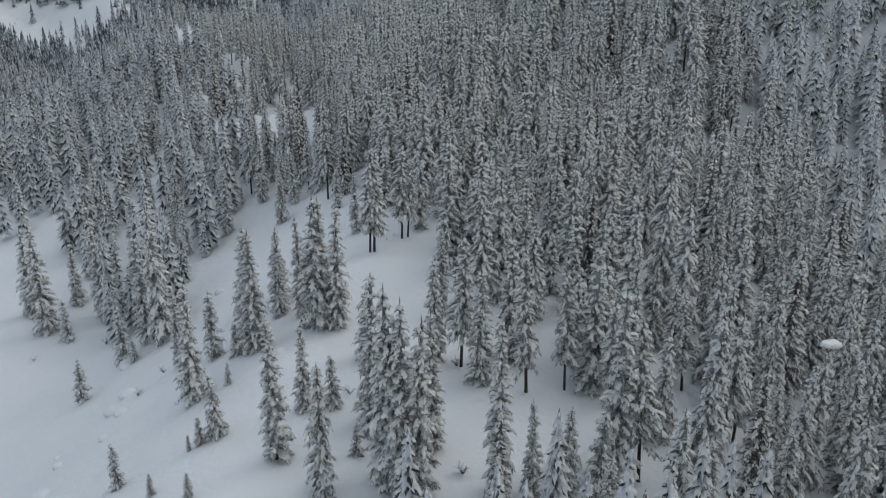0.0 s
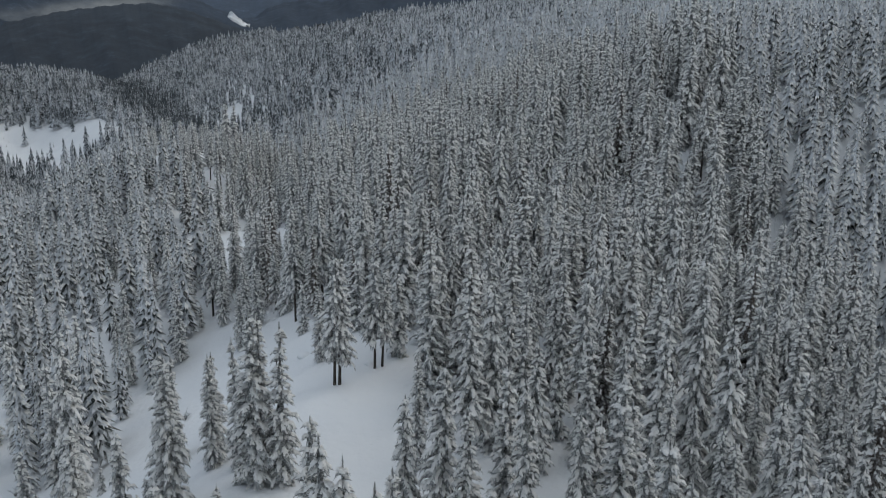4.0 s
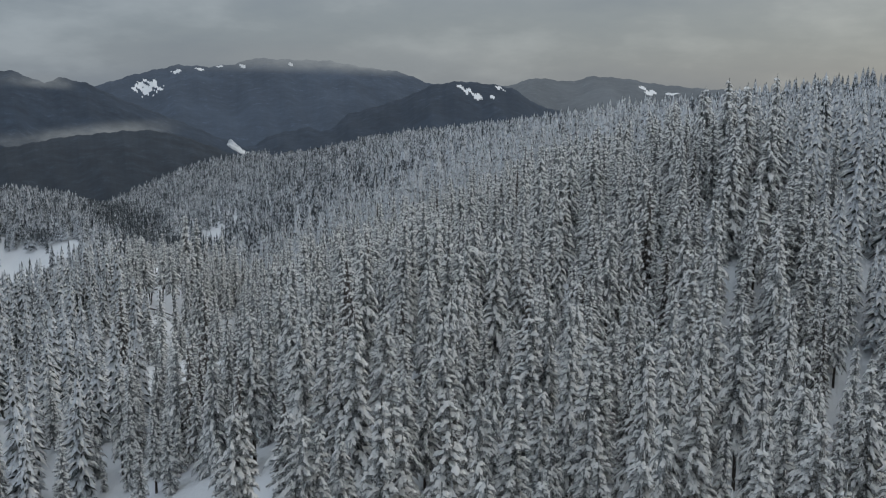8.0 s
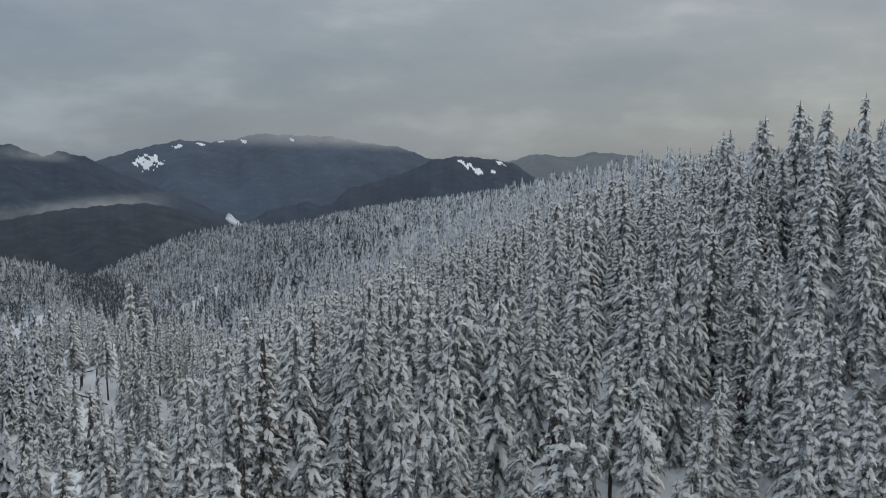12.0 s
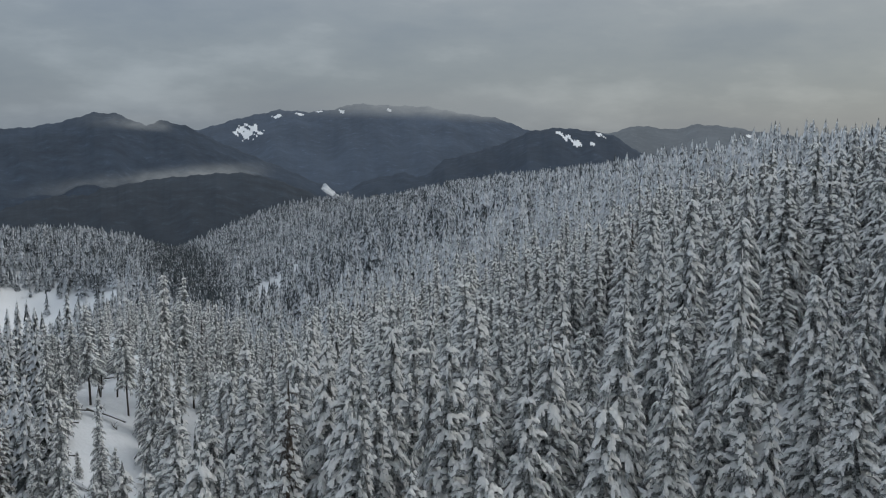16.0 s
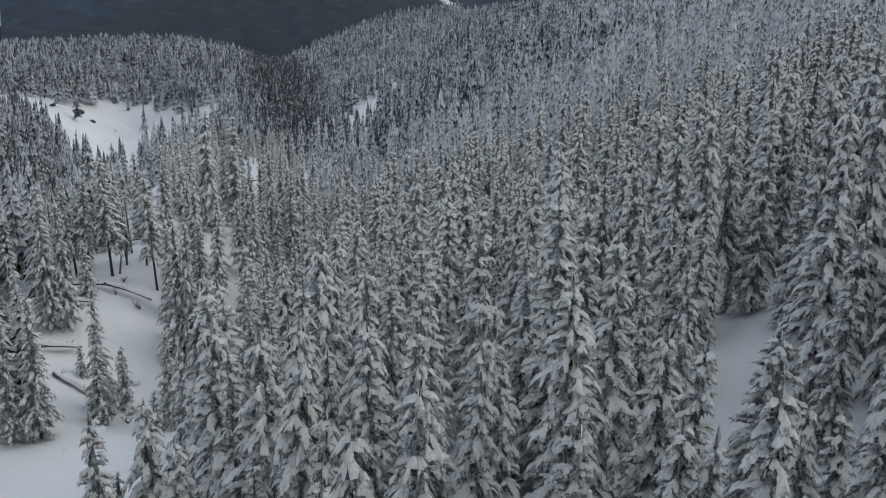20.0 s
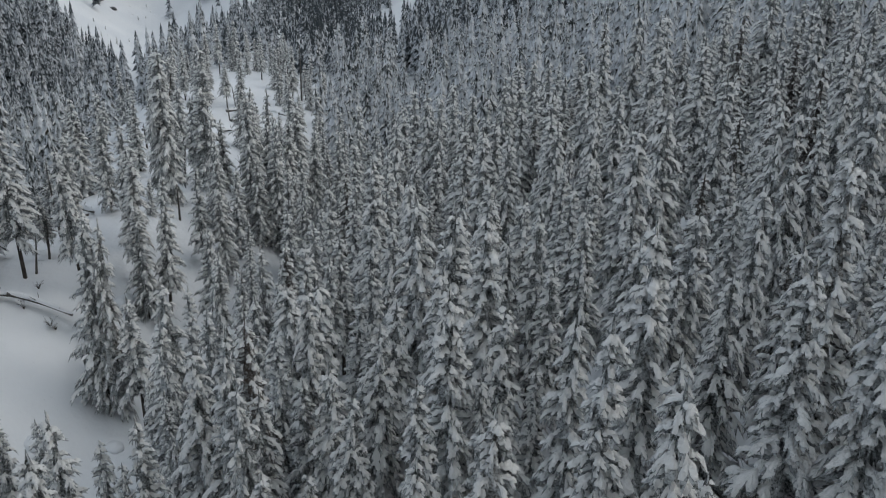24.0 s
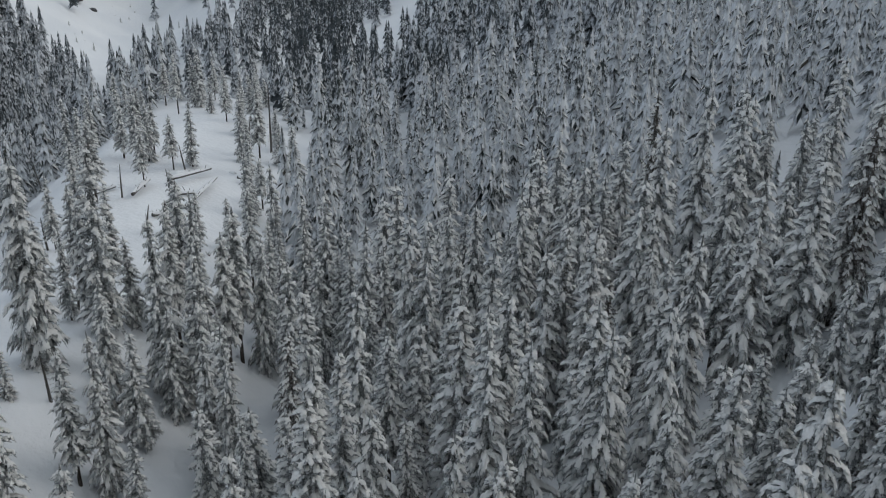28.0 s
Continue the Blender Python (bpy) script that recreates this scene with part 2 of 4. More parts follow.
SNOW = snow_ground()
LOAD, LOAD_FAR = snow_load("bough_snow", 0.29, "object"), snow_load("bough_snow_far", 0.33, "island")
GREEN = needles("fir_needles", (0.043, 0.050, 0.045), 0.455, "object")
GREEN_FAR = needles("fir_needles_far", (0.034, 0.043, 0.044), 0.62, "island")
# farther boughs are bluer: haze and skylight are painted into their colours
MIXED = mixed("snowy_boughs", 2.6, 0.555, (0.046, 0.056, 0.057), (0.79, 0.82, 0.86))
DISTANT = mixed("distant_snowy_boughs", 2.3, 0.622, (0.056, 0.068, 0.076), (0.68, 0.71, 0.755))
RUST = needles("browned_needles", (0.080, 0.062, 0.050), 0.54, "object")
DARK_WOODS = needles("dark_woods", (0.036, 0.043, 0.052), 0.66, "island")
BARK, DEAD = bark("fir_bark", (0.030, 0.026, 0.024), (0.085, 0.072, 0.062)), bark("grey_deadwood", (0.06, 0.055, 0.05), (0.15, 0.14, 0.13))
THICKET = bark("grey_twigs", (0.10, 0.10, 0.10), (0.26, 0.27, 0.28))
ROCK = bark("dark_rock", (0.03, 0.03, 0.032), (0.09, 0.09, 0.092), 0.6)
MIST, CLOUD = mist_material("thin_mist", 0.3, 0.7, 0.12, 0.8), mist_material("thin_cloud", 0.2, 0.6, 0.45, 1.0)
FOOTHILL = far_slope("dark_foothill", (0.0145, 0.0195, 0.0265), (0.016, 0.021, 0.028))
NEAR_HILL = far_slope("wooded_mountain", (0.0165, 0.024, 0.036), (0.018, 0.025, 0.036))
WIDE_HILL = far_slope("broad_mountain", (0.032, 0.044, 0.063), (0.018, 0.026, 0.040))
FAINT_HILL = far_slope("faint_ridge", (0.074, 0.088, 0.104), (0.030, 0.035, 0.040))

# ---- the lie of the land ----
def smooth(a, b, v):
    k = np.clip((v - a) / (b - a), 0, 1)
    return k * k * (3 - 2 * k)


def gully_x(y):
    """The line of the gully's bed in the plan."""
    lo = -22 - 0.20 * (265 - y)
    hi = -22 - 0.45 * (y - 265)
    k = smooth(235, 295, y)
    return lo * (1 - k) + hi * k


def gully_z(y):
    """The height of the gully's bed along the plan."""
    z = -2.5 - 0.025 * np.clip(y - 150, 0, 110) - 0.14 * np.clip(y - 260, 0, 240) - 0.10 * np.clip(y - 500, 0, 380)
    return z - 4.8 * smooth(175, 125, y) - 0.16 * np.clip(y - 900, 0, 500)


def bank(v, a, k):
    """A slope that sets in softly: v metres in, a metres of soft foot, k the rise."""
    return k * (np.sqrt(v * v + a * a) - a)
LEFT_L, LEFT_Z = (0, 15, 30, 42, 52, 62, 84, 100, 115, 135, 170, 300), (0, 1, 3, 2, -5, -12, -24, -18, -6, 0, 6, 10)


def land(x, y):
    """The height of the snow."""
    x, y = np.asarray(x, float), np.asarray(y, float)
    s = x - gully_x(y)
    r = np.clip(s, 0, None)
    right = bank(r, 10, 0.45) * (1 + 0.27 * smooth(175, 125, y))
    right = right - bank(np.clip(r - 75, 0, None), 30, 0.31) - bank(np.clip(r - 280, 0, None), 60, 0.35)
    right = right - smooth(195, 130, y) * bank(np.clip(r - 36, 0, None), 14, 0.75)
    l = np.clip(-s, 0, None)
    near = 1 - smooth(170, 270, y)
    bed = np.interp(l, LEFT_L, LEFT_Z) * (1 - smooth(570, 650, y)) + np.interp(l, (0, 30, 300), (0, 6, 10)) * smooth(570, 650, y)
    left = (1 - near) * bed - near * bank(l, 25, 0.25)
    knoll = 11 * np.exp(-((x + 290) / 70) ** 2 - ((y - 680) / 90) ** 2)
    crest = -5.0 * np.exp(-((x - 75) / 28) ** 2 - ((y - 215) / 70) ** 2)
    crest = crest - 4.5 * np.exp(-((x - 130) / 40) ** 2 - ((y - 290) / 110) ** 2)
    crest = crest - 5.5 * smooth(50, 90, x) * smooth(140, 180, y) * smooth(430, 330, y)
    hollow = -7.0 * np.exp(-((x + 40) / 10) ** 2 - ((y - 232) / 16) ** 2)
    # the stream's narrow cut
    cut = np.interp(y, (236, 252, 268, 300, 338, 372), (0, 4.6, 7.5, 6.6, 4.8, 0))
    hollow = hollow - cut * np.exp(-((x - np.interp(y, (240, 267, 338, 372), (-42, -38.5, -53, -66))) / 10) ** 2)
    hollow = hollow - 5.0 * np.exp(-((x + 152) / 30) ** 2 - ((y - 362) / 55) ** 2)
    roll = 0.7 * np.sin(x / 13 + 0.6 * np.sin(y / 17)) * np.sin(y / 19 + 1) + 0.35 * np.sin(x / 5.3 + y / 7.7) * np.sin(y / 6.1 - x / 9)
    far = smooth(900, 1500, np.hypot(x, y))
    z = gully_z(y) + right + left + knoll + crest + hollow + roll
    return z * (1 - far) + far * (-150.0)


def raw_mesh(name, verts, faces, mats, index=None, smooth_faces=False, rim=None):
    """A mesh from arrays: verts n x 3, faces as a list of arrays (n x 3 or n x 4)."""
    me = bpy.data.meshes.new(name)
    verts = np.asarray(verts, np.float32)
    sizes = np.concatenate([np.full(len(f), f.shape[1]) for f in faces if len(f)])
    loops = np.concatenate([np.asarray(f).ravel() for f in faces if len(f)]).astype(np.int32)
    me.vertices.add(len(verts))
    me.vertices.foreach_set("co", verts.ravel())
    me.loops.add(len(loops))
    me.loops.foreach_set("vertex_index", loops)
    me.polygons.add(len(sizes))
    me.polygons.foreach_set("loop_start", np.concatenate([[0], np.cumsum(sizes)[:-1]]).astype(np.int32))
    if index is not None:
        me.polygons.foreach_set("material_index", np.asarray(index, np.int32))
    if smooth_faces:
        me.polygons.foreach_set("use_smooth", np.ones(len(sizes), bool))
    for m in mats:
        me.materials.append(m)
    me.update(calc_edges=True)
    if rim is not None:
        me.attributes.new("rim", "FLOAT", "POINT").data.foreach_set("value", np.ascontiguousarray(rim, np.float32))
    return me


def grid_faces(rows, cols):
    i = np.arange((rows - 1) * (cols - 1))
    a = i // (cols - 1) * cols + i % (cols - 1)
    return np.stack([a, a + 1, a + cols + 1, a + cols], 1)


def steps(lo, hi, step, end):
    """Even steps from lo to hi, then wider and wider ones out to +-end."""
    out, d = [], step
    v = hi
    while v < end:
        d *= 1.22
        v += d
        out.append(v)
    back, d, v = [], step, lo
    while v > -end:
        d *= 1.22
        v -= d
        back.append(v)
    return np.array(back[::-1] + list(np.arange(lo, hi + 0.01, step)) + out)


gx, gy = steps(-180, 120, 2.0, 4600), steps(20, 520, 2.0, 4600)
X, Y = np.meshgrid(gx, gy)
ground = new("ground", raw_mesh("ground", np.stack([X, Y, land(X, Y)], -1).reshape(-1, 3), [grid_faces(len(gy), len(gx))], [SNOW], smooth_faces=True))
tagged(ground, "smooth deep snow over a forested mountainside", "snow ground", kind="structure")


# ---- far hills ----
def hill(name, label, mat, dist, crest, foot, snowfields=(), seed=0, cols=420, steps_down=80):
    """A far ridge: crest gives azimuth and elevation in degrees from above the valley's head."""
    rng = np.random.RandomState(seed)
    az = np.radians(np.linspace(crest[0][0], crest[-1][0], cols))
    el = np.interp(np.degrees(az), [c[0] for c in crest], [c[1] for c in crest])
    jag = sum(np.sin(np.degrees(az) * f + rng.rand() * 9) * a for f, a in ((5, 0.03), (13, 0.015), (61, 0.008)))
    top = 38 + dist * np.tan(np.radians(el + jag))
    rows = np.linspace(-0.25, 1, steps_down)
    V, W = [], []
    for k in rows:
        fall = k ** 1.25 if k > 0 else -1.6 * k
        spur = 1 + 0.05 * np.sin(np.degrees(az) * 0.9 + seed) * np.clip(k, 0, 1)
        d = dist - 0.36 * dist * k * spur
        rough = np.clip(k, 0, 1) * (1 - np.clip(k, 0, 1)) * 4 * dist * 0.0025 * (np.sin(np.degrees(az) * 1.3 + 5 * k) + np.sin(np.degrees(az) * 2.9 - 9 * k + 2) * 0.5)
        z = top - (top - foot) * np.clip(fall, 0, 1) + rough
        V.append(np.stack([7 + d * np.sin(az), 107 + d * np.cos(az), z], 1))
        W.append(np.stack([np.degrees(az), np.full(len(az), k)], 1))
    V, W = np.array(V), np.array(W)
    faces = grid_faces(len(rows), cols)
    mid = W.reshape(-1, 2)[faces].mean(1)
    idx = np.zeros(len(faces), int)
    for a, k, wa, wk in snowfields:
        u, v = (mid[:, 0] - a) / wa, (mid[:, 1] - k - 0.05 * (mid[:, 0] - a)) / wk
        q = u * u + v * v + 0.5 * np.sin(mid[:, 0] * 7 + mid[:, 1] * 40) + 0.4 * np.sin(mid[:, 0] * 17 - mid[:, 1] * 90) + 0.55 * np.sin(mid[:, 0] * 33 + 150 * mid[:, 1]) * np.sin(mid[:, 0] * 23 - 210 * mid[:, 1])
        idx[q < 0.75] = 1
    ob = new(name, raw_mesh(name, V.reshape(-1, 3), [faces], [mat, SNOW], idx, True))
    return tagged(ob, label, "mountain", "far mountains", "structure")


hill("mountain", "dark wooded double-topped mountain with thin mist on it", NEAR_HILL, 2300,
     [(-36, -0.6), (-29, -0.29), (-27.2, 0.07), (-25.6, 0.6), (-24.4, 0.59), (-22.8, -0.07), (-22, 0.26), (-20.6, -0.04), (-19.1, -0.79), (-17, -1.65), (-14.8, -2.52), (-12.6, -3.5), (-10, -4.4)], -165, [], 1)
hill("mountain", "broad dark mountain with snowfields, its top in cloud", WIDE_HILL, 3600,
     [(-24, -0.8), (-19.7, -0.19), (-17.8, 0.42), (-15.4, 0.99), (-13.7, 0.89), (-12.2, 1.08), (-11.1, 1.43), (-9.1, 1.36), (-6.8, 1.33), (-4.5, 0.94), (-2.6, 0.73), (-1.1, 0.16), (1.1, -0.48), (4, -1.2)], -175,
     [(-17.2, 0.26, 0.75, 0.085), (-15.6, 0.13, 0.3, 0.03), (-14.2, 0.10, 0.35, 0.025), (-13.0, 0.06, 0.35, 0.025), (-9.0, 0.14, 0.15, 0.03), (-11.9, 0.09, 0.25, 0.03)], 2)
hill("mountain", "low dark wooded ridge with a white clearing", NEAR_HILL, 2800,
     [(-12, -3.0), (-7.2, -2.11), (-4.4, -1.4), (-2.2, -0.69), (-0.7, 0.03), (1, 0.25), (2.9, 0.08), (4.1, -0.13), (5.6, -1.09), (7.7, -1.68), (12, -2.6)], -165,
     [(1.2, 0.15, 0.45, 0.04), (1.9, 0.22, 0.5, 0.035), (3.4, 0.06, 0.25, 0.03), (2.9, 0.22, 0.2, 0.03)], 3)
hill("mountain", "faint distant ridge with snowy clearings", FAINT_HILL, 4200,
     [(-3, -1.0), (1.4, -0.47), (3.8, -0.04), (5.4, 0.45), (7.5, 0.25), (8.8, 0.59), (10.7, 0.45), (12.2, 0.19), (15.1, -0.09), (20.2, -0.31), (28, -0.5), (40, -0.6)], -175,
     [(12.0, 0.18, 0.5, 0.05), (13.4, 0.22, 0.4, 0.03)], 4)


def mist_bank(name, label, az0, az1, el0, el1, dist, tall, bow, mat=MIST):
    """A strip of mist that hangs before a far slope."""
    u = np.linspace(0, 1, 40)
    V, uv = [], []
    for v in np.linspace(0, 1, 6):
        a = np.radians(az0 + (az1 - az0) * u)
        e = np.radians(el0 + (el1 - el0) * u + bow * np.sin(np.pi * u) + tall * (v - 0.5))
        V.append(np.stack([7 + dist * np.sin(a), 107 + dist * np.cos(a), 38 + dist * np.tan(e)], 1))
        uv.append(np.stack([u, np.full(40, v)], 1))
    faces = grid_faces(6, 40)
    me = raw_mesh(name, np.concatenate(V), [faces], [mat])
    layer = me.uv_layers.new(name="UVMap")
    layer.data.foreach_set("uv", np.concatenate(uv)[faces.ravel()].astype(np.float32).ravel())
    return tagged(new(name, me), label, "mist", kind="structure")


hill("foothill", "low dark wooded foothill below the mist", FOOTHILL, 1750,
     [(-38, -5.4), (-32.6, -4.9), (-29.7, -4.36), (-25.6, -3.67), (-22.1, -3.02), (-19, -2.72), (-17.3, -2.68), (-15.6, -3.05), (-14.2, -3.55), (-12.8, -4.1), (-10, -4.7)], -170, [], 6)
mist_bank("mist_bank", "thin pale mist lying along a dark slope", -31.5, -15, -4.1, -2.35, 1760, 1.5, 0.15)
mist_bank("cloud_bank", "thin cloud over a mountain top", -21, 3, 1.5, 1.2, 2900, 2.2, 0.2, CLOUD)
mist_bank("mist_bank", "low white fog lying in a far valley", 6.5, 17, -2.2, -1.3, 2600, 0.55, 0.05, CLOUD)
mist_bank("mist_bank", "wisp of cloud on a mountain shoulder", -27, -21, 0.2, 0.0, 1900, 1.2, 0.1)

# the dark forest of the far valley
vx, vy = np.meshgrid(np.linspace(-1100, -60, 220), np.linspace(960, 1700, 130))
rng = np.random.RandomState(5)
vz = land(vx, vy) + 9 + 7 * rng.rand(*vx.shape) + 8 * np.sin(vx / 190) * np.sin(vy / 160)
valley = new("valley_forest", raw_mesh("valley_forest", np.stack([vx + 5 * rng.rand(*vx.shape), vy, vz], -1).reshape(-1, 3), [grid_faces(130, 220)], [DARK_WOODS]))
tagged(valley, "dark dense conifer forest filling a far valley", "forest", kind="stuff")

# a white rock outcrop at the far end of the ridge
bm = bmesh.new()
bmesh.ops.create_icosphere(bm, subdivisions=3, radius=1)
for v in bm.verts:
    q = v.co.copy()
    v.co = Vector((q.x * 36, q.y * 20, q.z * (30 - 30 * abs(q.x + 0.1)))) + 9 * noise.noise_vector(q * 2.3)
me = bpy.data.meshes.new("outcrop")
bm.to_mesh(me)
bm.free()
me.materials.append(SNOW)
outcrop = new("rock_outcrop", me)
outcrop.matrix_world = pose(-470, 2240, -117)
tagged(outcrop, "small bare outcrop white with snow", "rock")


# ---- conifers ----
def strip(base, out, side, length, width, lift, sag, stations, rng, raise_by=0.0, shrink=1.0, keel=0.4):
    """One bough as a sagging, keeled strip: verts (with a fourth number, 1 at the rim) and triangles."""
    V, T = [], []
    for i, t in enumerate(stations):
        x, y = base[0] + out[0] * length * t, base[1] + out[1] * length * t
        z = base[2] + out[2] * length * t + length * (lift * t - sag * t * t) + raise_by * (1 - 0.5 * t)
        w = width * shrink * (0.35 + 1.1 * t if t < 0.45 else 0.85 - 0.55 * (t - 0.45)) if i < len(stations) - 1 else 0
        if w:
            a, b = w * rng.uniform(0.6, 1.35), w * rng.uniform(0.6, 1.35)
            V += [(x + side[0] * a, y + side[1] * a, z - keel * a, 1), (x, y, z, 0.1 * (i == 0)), (x - side[0] * b, y - side[1] * b, z - keel * b, 1)]
        else:
            V += [(x, y, z - 0.12 * width, 0.8)]
    n = len(stations)
    for i in range(n - 2):
        p, q = 3 * i, 3 * i + 3
        T += [(p, q, q + 1), (p, q + 1, p + 1), (p + 1, q + 1, q + 2), (p + 1, q + 2, p + 2)]
    p, q = 3 * (n - 2), 3 * (n - 1)
    T += [(p, q, p + 1), (p + 1, q, p + 2)]
    return V, T


def tuft(base, a, length, width, fall, rng, raise_by=0.0, fat=0.35):
    """A drooping tuft of twigs, or the cap of snow on one: five points and four triangles."""
    ox, oy = math.cos(a), math.sin(a)
    x, y, z = base[0], base[1], base[2] + raise_by
    m, w = 0.5 * length, width * rng.uniform(0.8, 1.2)
    v = rng.uniform(0.7, 1.3)
    mz, tz = z - 0.35 * fall * length, z - fall * length * v - 0.5 * raise_by
    V = [(x, y, z, 0.3), (x + ox * m - oy * w, y + oy * m + ox * w, mz - fat * w, 1), (x + ox * m, y + oy * m, mz + fat * 0.5 * w + raise_by, 0),
         (x + ox * m + oy * w, y + oy * m - ox * w, mz - fat * w, 1), (x + ox * length, y + oy * length, tz, 0.75)]
    return V, [(0, 2, 1), (0, 3, 2), (1, 2, 4), (2, 3, 4)]


def pillow(base, a, length, width, fall, rng, thick):
    """A rounded clump of snow lying along a drooping twig: ten points, an arched back and a round end."""
    ox, oy = math.cos(a), math.sin(a)
    V = [(base[0] - 0.08 * ox, base[1] - 0.08 * oy, base[2] + 0.5 * thick, 0.2)]
    for t, k, h in ((0.22, 0.8, 0.9), (0.62, 1.1, 1.15), (0.97, 0.68, 0.35)):
        m, w, h = t * length, width * k * rng.uniform(0.75, 1.3), thick * h * rng.uniform(0.75, 1.25)
        z = base[2] - fall * length * t ** 1.4
        b = 0.12 * length * rng.uniform(-1, 1)
        x, y = base[0] + ox * m - oy * b, base[1] + oy * m + ox * b
        V += [(x - oy * w, y + ox * w, z - 0.4 * w, 1), (x, y, z + h, 0.6 * (t > 0.9)), (x + oy * w, y - ox * w, z - 0.4 * w, 1)]
    return V, [(0, 2, 1), (0, 3, 2), (1, 2, 5), (1, 5, 4), (2, 3, 6), (2, 6, 5), (4, 5, 8), (4, 8, 7), (5, 6, 9), (5, 9, 8), (7, 8, 9)]


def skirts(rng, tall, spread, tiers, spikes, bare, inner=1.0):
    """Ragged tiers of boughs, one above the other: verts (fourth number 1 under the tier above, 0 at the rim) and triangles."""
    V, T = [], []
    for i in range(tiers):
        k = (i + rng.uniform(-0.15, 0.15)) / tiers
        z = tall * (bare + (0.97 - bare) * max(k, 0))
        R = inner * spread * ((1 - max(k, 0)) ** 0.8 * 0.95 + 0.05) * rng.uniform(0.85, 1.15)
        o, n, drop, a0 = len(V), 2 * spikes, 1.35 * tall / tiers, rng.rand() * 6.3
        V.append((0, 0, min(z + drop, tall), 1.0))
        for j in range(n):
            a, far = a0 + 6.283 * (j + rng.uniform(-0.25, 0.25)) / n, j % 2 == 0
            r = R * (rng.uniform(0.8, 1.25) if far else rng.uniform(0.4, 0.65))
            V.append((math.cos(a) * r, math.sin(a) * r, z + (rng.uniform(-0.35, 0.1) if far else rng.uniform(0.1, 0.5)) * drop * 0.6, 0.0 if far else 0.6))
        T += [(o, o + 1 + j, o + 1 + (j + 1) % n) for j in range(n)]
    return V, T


def outline(k):
    """The crown's half-width from its foot (0) to its tip (1): full below, drawn in at the foot."""
    return (0.95 * (1 - k) ** 0.72 + 0.05) * (0.70 + 0.30 * min(1, k / 0.16))


def conifer(seed, tall, spread, levels, per, bare, gap, droop, load=1.0, ragged=0.25, girth=1.0):
    """Verts and triangles of the needles, of the snow on them, and of the trunk. gap: metres between the sprays along a bough."""
    rng = np.random.RandomState(seed)
    gv, gt, sv, st = [], [], [], []

    def put(vs, ts, V, T):
        o = len(vs)
        vs.extend(V)
        ts.extend((a + o, b + o, c + o) for a, b, c in T)

    lean = rng.uniform(-0.4, 0.4)
    side_k = rng.uniform(0.05, 0.22)
    for i in range(levels):
        k = max((i + rng.uniform(-0.4, 0.4)) / levels, 0.0)
        z = tall * (bare + (0.985 - bare) * k)
        reach = spread * outline(k) * rng.uniform(0.86, 1.12)
        turn = rng.rand() * 6.3
        count = max(4, int(round(per * (1 - 0.4 * k))))
        for j in range(count):
            a = turn + 6.283 * (j + rng.uniform(-0.35, 0.35)) / count
            L = reach * rng.uniform(1 - ragged, 1 + ragged * 0.7) * (1 + side_k * math.sin(a + seed))
            ox, oy = math.cos(a), math.sin(a)
            z0 = z + rng.uniform(-0.22, 0.22)
            lift = 0.42 * k - 0.02 + rng.uniform(-0.1, 0.1)
            sag = droop * rng.uniform(0.65, 1.35)
            heavy = load * rng.uniform(0.72, 1.12)
            put(gv, gt, *tuft((0, 0, z0 - 0.05), a, L, 0.10 * L + 0.06, max(0.1, sag - lift), rng))
            n = max(2, int(L / gap))
            for m in range(2 * n + 1):
                tip = m == 2 * n
                t = 0.80 if tip else 0.16 + 0.70 * (m // 2 + rng.uniform(0.1, 0.9)) / n
                b2 = (ox * L * t, oy * L * t, z0 + L * (lift * t - sag * t * t))
                a2 = a + (rng.uniform(-0.2, 0.2) if tip else (1 if m % 2 else -1) * rng.uniform(0.3, 1.15) * (1.15 - 0.5 * t))
                L2 = girth * (0.19 + 0.105 * L * (1.2 - 0.6 * t)) * rng.uniform(0.65, 1.45)
                fall = min(1.35, max(0.05, 2 * sag * t - lift + rng.uniform(-0.1, 0.65)))
                w2 = L2 * rng.uniform(0.17, 0.27)
                put(gv, gt, *tuft((b2[0], b2[1], b2[2] - 0.05), a2, L2 * 1.2, w2 * 1.1, fall * 1.15 + 0.1, rng))
                if rng.rand() < 0.92 * heavy:
                    put(sv, st, *pillow(b2, a2 + rng.uniform(-0.12, 0.12), L2 * rng.uniform(0.7, 1.0), w2 * rng.uniform(0.8, 1.2), fall, rng, rng.uniform(0.07, 0.13) * girth))
            # platforms of snow along the bough
            for t in (0.18, 0.4, 0.62):
                if rng.rand() < 0.8 * heavy:
                    big = 1.6 if rng.rand() < 0.06 else 1.0
                    put(sv, st, *pillow((ox * L * t, oy * L * t, z0 + L * (lift * t - sag * t * t) + 0.03), a + rng.uniform(-0.35, 0.35), 0.26 * L + 0.12, (0.055 * L + 0.06) * big, min(0.9, max(0.1, 2 * sag * (t + 0.12) - lift)), rng, 0.10 * big))
    # the inside of the crown, its shade painted in by leaving off rime
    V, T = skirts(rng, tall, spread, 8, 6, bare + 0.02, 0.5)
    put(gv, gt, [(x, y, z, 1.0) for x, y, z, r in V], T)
    # the leader
    put(gv, gt, *strip((0, 0, tall * 0.95), (0.04, 0.03, 1.0), (0, 1.0, 0), tall * 0.05, 0.06, 0, 0, (0, 0.5, 1), rng))
    put(sv, st, *strip((0.03, 0, tall * 0.95), (0.04, 0.03, 1.0), (0.7, 0.7, 0), tall * 0.045, 0.11, 0, 0, (0, 0.5, 1), rng))
    # trunk
    tv, tt, n = [], [], 6
